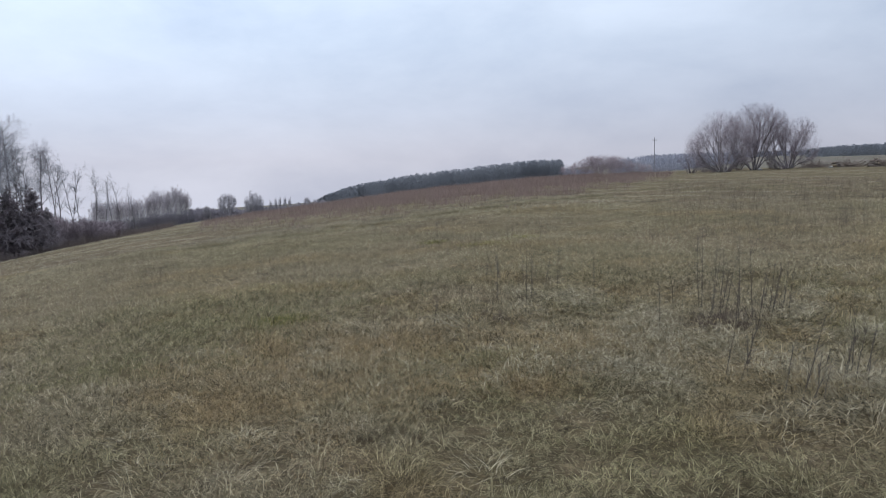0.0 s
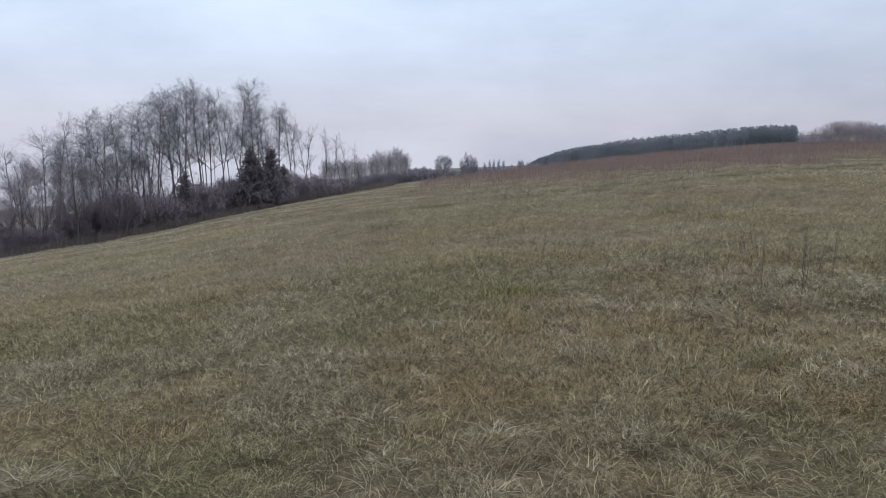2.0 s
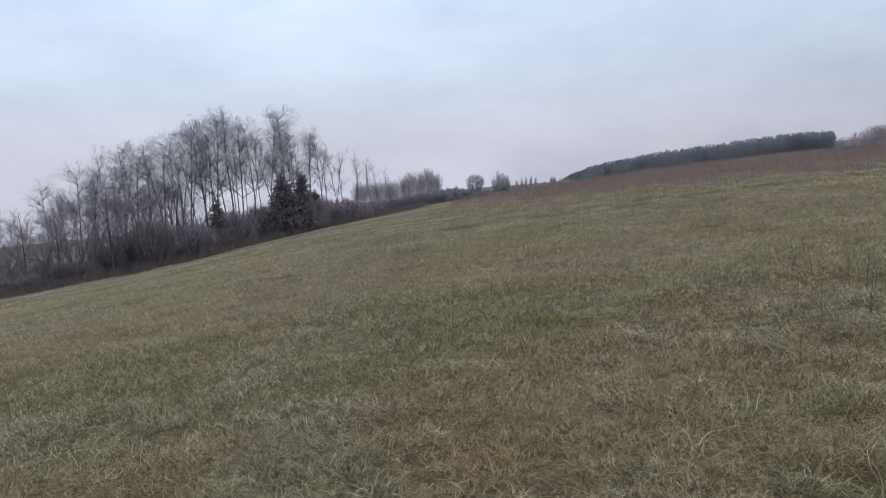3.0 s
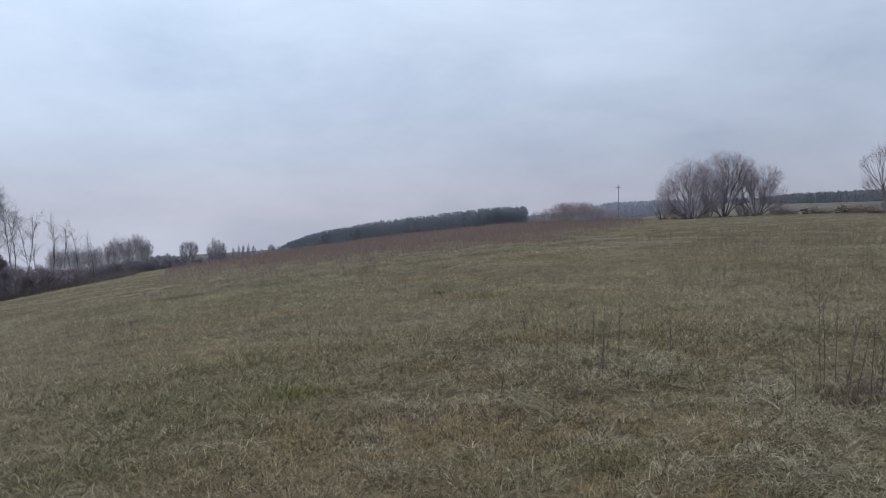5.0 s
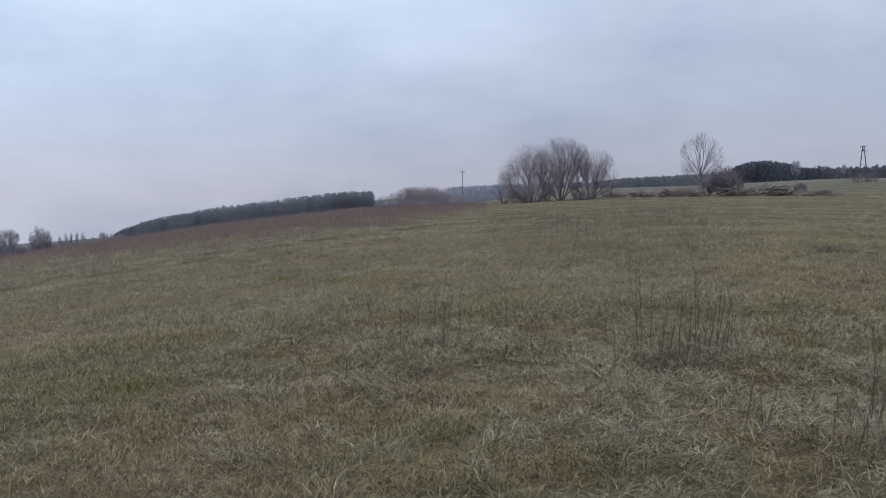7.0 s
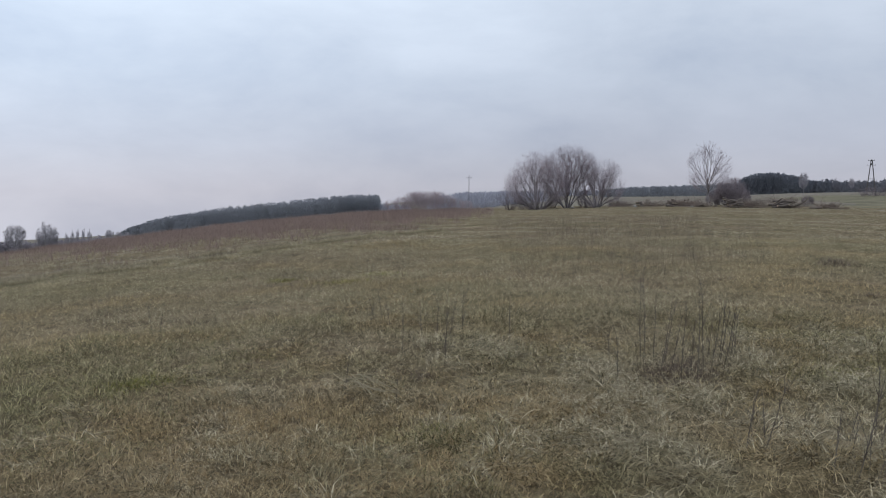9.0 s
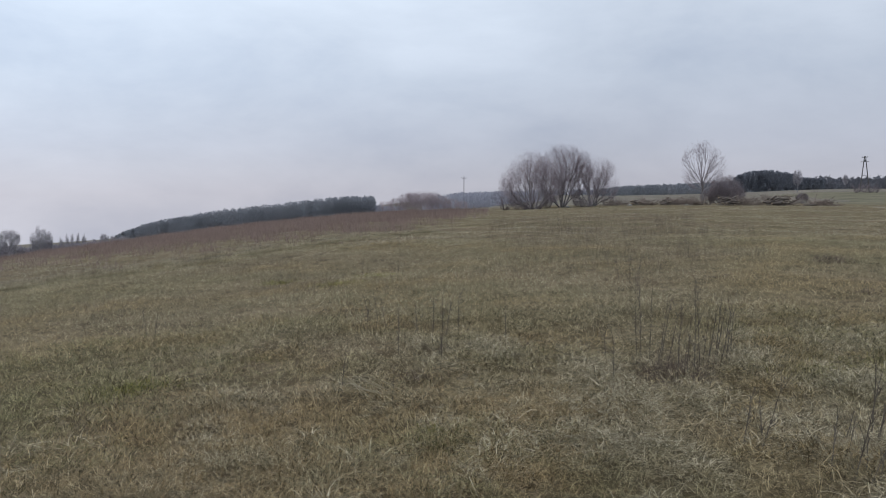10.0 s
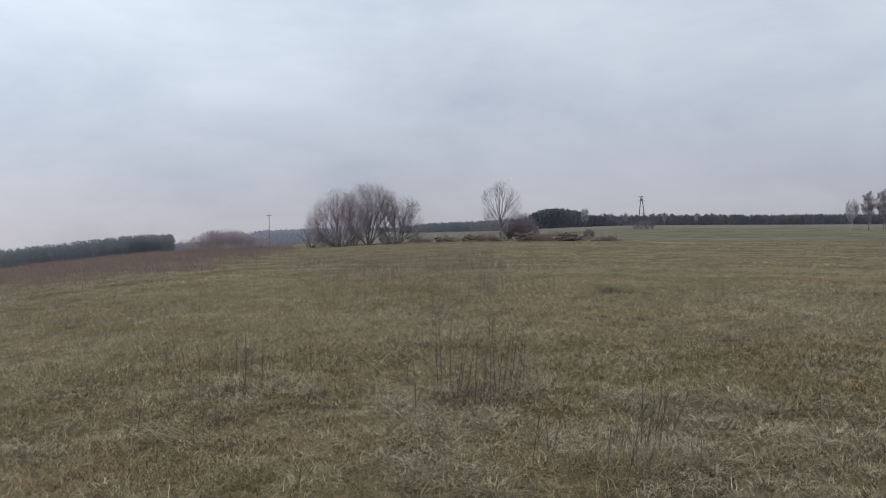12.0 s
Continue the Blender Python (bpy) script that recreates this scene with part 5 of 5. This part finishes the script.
for seed, az, d, ln, ht, turn in ((11, 20.9, 103, 2.6, 0.8, 0), (12, 22.7, 102, 3.6, 1.15, 10), (13, 16.4, 104, 2.6, 0.6, -15), (14, 17.3, 103, 1.8, 0.4, 20), (15, 14.3, 105, 1.2, 0.3, 5), (16, 25.3, 104, 2.0, 0.4, 0), (17, 12.3, 104, 1.2, 0.25, 15)):
    ob = brush_pile(seed, ln, ht)
    ob.matrix_basis = place(ob, spot(az, d), turn - az)
    tagged(ob, "tangled heap of lopped branches beside the logs", "brush pile", "heaps of lopped branches")
snag = new("leaning_trunk")
b = Builder()
b.tube([Vector((-1.6, 0, 0.15)), Vector((-0.4, 0, 0.55)), Vector((0.7, 0, 1.15)), Vector((1.5, 0.1, 2.0))], [0.15, 0.14, 0.11, 0.06], 9)
part("trunk", b.mesh("trunk", m_log), snag)
b = Builder()
b.tube([Vector((0.5, 0, 1.0)), Vector((0.3, 0.1, 1.5)), Vector((0.35, 0.1, 1.9))], [0.07, 0.06, 0.03], 6)
part("broken_limb", b.mesh("broken_limb", m_log), snag)
snag.matrix_basis = place(snag, spot(23.7, 101), -24, 0.72)
tagged(snag, "broken trunk leaning up out of the brush", "fallen tree")


def stone(seed, size):
    bm = bmesh.new()
    bmesh.ops.create_icosphere(bm, subdivisions=2, radius=size)
    for v in bm.verts:
        n = noise.noise(v.co * (1.6 / size) + Vector((seed * 7.1, 0, 0)))
        v.co *= 1 + 0.35 * n
        v.co.z *= 0.6
    me = bm_mesh("field_stone", bm, m_stone)
    ob = new("field_stone", me)
    return ob


for i, (az, d, s) in enumerate([(13.2, 101, 0.26), (8.9, 102, 0.24), (17.0, 101, 0.2)]):
    ob = stone(i, s)
    ob.matrix_basis = place(ob, spot(az, d) + Vector((0, 0, s * 0.3)), i * 50)
    tagged(ob, "pale grey field stone in the grass", "stone", "stones on the crest")


# ---------------------------------------------------------------- dry weeds on the meadow
def weed(seed, stems, height, spread, side=6):
    """A dead weed: upright thin stems with short rising side shoots."""
    rnd = random.Random(seed)
    root = new("dry_weed")
    for _ in range(stems):
        b = Builder()
        a, off = rnd.uniform(0, 6.28), spread * math.sqrt(rnd.random())
        foot = Vector((math.cos(a) * off, math.sin(a) * off, -0.04))
        own = height * rnd.uniform(0.6, 1.05)
        pts, rads = shoot(rnd, foot, Vector((rnd.uniform(-0.13, 0.13), rnd.uniform(-0.13, 0.13), 1)), own, 0.0030, 6, 0.05, 0.02)
        b.tube(pts, [r + 0.0008 for r in rads], 4)
        for _ in range(side):
            q, d = along(pts, 0.3 + 0.68 * rnd.random())
            sp, sr = shoot(rnd, q, sideways(rnd, d, 28), own * rnd.uniform(0.06, 0.22), 0.0016, 3, 0.08, 0.12)
            b.tube(sp, [r + 0.0006 for r in sr], 3)
        part("stem", b.mesh("stem", m_stalk), root)
    return root


weeds = protos_of(weed(201, 5, 0.85, 0.22), weed(202, 4, 0.95, 0.2), weed(203, 3, 0.75, 0.15), weed(204, 6, 0.7, 0.3), weed(205, 2, 1.0, 0.1))


def plant_weed(i, x, y, s, label="thin dry dead weed stalks standing in the grass"):
    p = Vector((x, y, float(ground_z(x, y))))
    tagged(stand(weeds, i, p, (i * 83) % 360, s), label, "dry weed", "dry weeds on the meadow")


def stalk(seed, x, y, height, lean):
    """One dead weed: a thin leaning stem with rising side shoots."""
    rnd = random.Random(seed)
    root = new("dry_weed")
    b = Builder()
    tip = Vector((math.tan(radians(lean)), rnd.uniform(-0.1, 0.1), 1))
    pts, rads = shoot(rnd, Vector((0, 0, -0.04)), tip, height, 0.0036, 7, 0.05, 0.01)
    b.tube(pts, [r + 0.0009 for r in rads], 5)
    part("stem", b.mesh("stem", m_stalk), root)
    for k in range(int(4 + height * 8)):
        q, d = along(pts, 0.2 + 0.78 * rnd.random())
        twig = Builder()
        sp, sr = shoot(rnd, q, sideways(rnd, d, rnd.uniform(15, 38)), height * rnd.uniform(0.07, 0.3), 0.0018, 4, 0.07, 0.08)
        twig.tube(sp, [r + 0.0006 for r in sr], 3)
        part("side_shoot", twig.mesh("side_shoot", m_stalk), root)
    root.matrix_basis = place(root, Vector((x, y, float(ground_z(x, y)))))
    return tagged(root, "single thin dry weed stalk with rising shoots", "dry weed", "dry weeds near the path")


# where each stalk of the nearest clumps stands, its height and lean
NEAR_STALKS = [
    (1.94, 7.78, 0.96, 3), (1.93, 7.84, 0.88, -2), (2.08, 7.95, 0.74, 7), (1.99, 7.39, 0.73, 6), (2.24, 7.06, 0.95, 5), (2.45, 7.50, 0.74, -2), (2.49, 7.45, 0.69, 9), (2.75, 7.68, 0.60, 9),
    (-0.02, 7.93, 0.74, 0), (-0.12, 9.23, 0.6, 0), (0.19, 9.65, 0.6, 0), (-0.48, 8.65, 0.62, 1), (-0.91, 11.39, 0.45, -9), (-0.90, 6.99, 0.36, 0), (0.72, 9.04, 0.57, 1),
    (1.90, 4.99, 0.43, 8), (2.00, 4.97, 0.52, 13), (2.34, 4.47, 0.64, 13), (2.35, 4.34, 0.32, 22)]
for i, (x, y, h, lean) in enumerate(NEAR_STALKS):
    stalk(300 + i, x, y, h + 0.07, lean)
for i, (az, d, h, lean) in enumerate([(15.4, 8.37, 0.6, 7), (16.6, 7.17, 0.7, 2), (17.2, 7.62, 0.55, 3), (18.9, 8.05, 0.6, 8), (-0.3, 8.46, 0.5, 7), (0.2, 9.45, 0.5, 5), (-4.0, 10.6, 0.45, -9), (-5.1, 11.7, 0.4, -13), (-3.6, 6.5, 0.26, 0),
                                      (-1.8, 9.96, 0.45, 2), (-5.5, 11.0, 0.4, 6), (22.2, 5.54, 0.36, 1), (26.4, 5.08, 0.38, 2), (-20.4, 12.2, 0.4, -4), (-20.0, 11.9, 0.4, 6), (-11.4, 20.1, 0.5, -3), (12.5, 16.4, 0.4, 0)]):
    q = spot(az, d)
    stalk(340 + i, q.x, q.y, h + 0.07, lean)
rnd = random.Random(76)
for i in range(7):
    stalk(380 + i, 2.25 + rnd.gauss(0, 0.35), 7.4 + rnd.gauss(0, 0.35), rnd.uniform(0.3, 0.7), rnd.gauss(3, 5))
rnd = random.Random(78)
for i in range(14):
    stalk(400 + i, 2.72 + rnd.gauss(0, 0.26), 4.95 + rnd.gauss(0, 0.28), rnd.uniform(0.28, 0.58), rnd.gauss(10, 6))
rnd = random.Random(77)
for i in range(120):
    az = rnd.uniform(7, 22) if i < 80 else rnd.uniform(-50, 45)
    d = rnd.uniform(19, 45) if i < 80 else rnd.uniform(14, 62)
    q = spot(az, d)
    plant_weed(rnd.randrange(5), q.x, q.y, rnd.uniform(0.5, 0.9))

# brown and green patches, and straws laid over
rng = np.random.default_rng(55)


def patch(name, centre, radius, n, lengths, widths, leans, mat, label, category="plants"):
    a, r = rng.random(n) * 2 * np.pi, radius * 0.75 * np.abs(rng.normal(0, 1, n)) ** 0.8
    pts = np.array(centre) + np.column_stack([np.cos(a), np.sin(a)]) * r[:, None]
    ob = new(name, grass_mesh(name, rng, pts, rng.uniform(*lengths, n), rng.uniform(*widths, n), rng.uniform(*leans, n), rng.random(n) * 2 * np.pi, mat, 4))
    return tagged(ob, label, category, kind="stuff")


for x, y, r, n in ((2.05, 7.3, 0.28, 200), (2.35, 7.65, 0.34, 240), (1.85, 7.05, 0.24, 70), (2.65, 7.8, 0.26, 60), (2.15, 7.2, 0.30, 420), (1.92, 6.85, 0.22, 220), (2.3, 7.0, 0.22, 160)):
    patch("dead_undergrowth", (x, y), r, n, (0.08, 0.36), (0.0020, 0.0040), (0.05, 0.8), m_brown, "brown tangle of dead weeds in the grass")
patch("dead_undergrowth", (-0.35, 7.6), 0.4, 220, (0.08, 0.24), (0.003, 0.008), (0.4, 1.0), m_brown, "brown tangle of dead weeds in the grass")
patch("dead_undergrowth", (8.95, 18.4), 0.45, 420, (0.10, 0.34), (0.006, 0.012), (0.2, 0.9), m_brown, "dark tuft of dead weeds in the meadow")
patch("dead_undergrowth", (7.0, 13.0), 0.3, 200, (0.08, 0.2), (0.005, 0.010), (0.4, 1.0), m_brown, "dark tuft of dead weeds in the meadow")
patch("dead_undergrowth", (5.4, 15.5), 0.4, 260, (0.06, 0.16), (0.005, 0.010), (0.5, 1.1), m_brown, "brown patch of dead leaves in the meadow")
patch("dead_undergrowth", (6.8, 10.1), 0.35, 260, (0.10, 0.3), (0.005, 0.010), (0.3, 1.0), m_brown, "dark tuft of dead weeds in the meadow")
patch("green_clover", (4.7, 7.3), 0.6, 900, (0.05, 0.16), (0.006, 0.014), (0.4, 1.1), m_green, "fresh green patch of low leaves in the dry grass")
patch("green_clover", (3.6, 7.4), 0.4, 350, (0.05, 0.14), (0.006, 0.013), (0.4, 1.1), m_green, "small fresh green patch in the dry grass")
patch("green_clover", (-3.1, 7.9), 0.34, 520, (0.10, 0.19), (0.005, 0.011), (0.4, 0.9), m_green, "small fresh green patch in the dry grass")
patch("green_clover", (0.0, 5.6), 0.26, 240, (0.12, 0.20), (0.004, 0.008), (0.4, 1.0), m_green, "small fresh green patch in the dry grass")
for x, y, r in ((-3.9, 19.1, 0.5), (-2.3, 17.8, 0.6), (-1.6, 19.7, 0.5)):
    patch("green_clover", (x, y), r, 420, (0.09, 0.18), (0.007, 0.014), (0.4, 0.9), m_green, "mossy yellow-green patch in the dry grass")

patch("dead_undergrowth", (2.25, 7.4), 0.5, 420, (0.06, 0.18), (0.0025, 0.005), (0.4, 1.1), m_brown, "brown tangle of dead weeds in the grass")
tussocks("weed_stalks", rng, scatter(rng, 900, 17, 60, 3, 17, 0.6), 7, 0.5, (0.15, 0.55), (0.005, 0.009), (0.02, 0.35), m_weed, 3, "thin brown dead weed stalks standing in the meadow", droop=0.4)
tussocks("weed_stalks", rng, scatter(rng, 260, 14, 60, -60, 3, 0.6), 5, 0.3, (0.15, 0.42), (0.005, 0.009), (0.02, 0.35), m_weed, 3, "thin brown dead weed stalks standing in the meadow", droop=0.4)

# a fan of long straws laid over the grass
rnd = random.Random(91)
fallen = new("fallen_straw")
for k in range(9):
    b = Builder()
    a = radians(-35 + rnd.uniform(-16, 16))
    way = Vector((math.sin(a), -math.cos(a), 0.0))
    start = Vector((-0.82 + rnd.uniform(-0.12, 0.12), 6.80 + rnd.uniform(-0.1, 0.1), 0))
    pts = []
    for j in range(5):
        q = start + Vector((-way.x, way.y, 0)) * (0.16 * j)
        q.z = float(ground_z(q.x, q.y)) + 0.18 + 0.04 * math.sin(j * 0.8 + k)
        pts.append(q)
    b.tube(pts, [0.0042, 0.0040, 0.0038, 0.0034, 0.002], 4)
    part("straw", b.mesh("straw", m_straw), fallen)
tagged(fallen, "fan of long bleached straws laid over the grass", "straw")
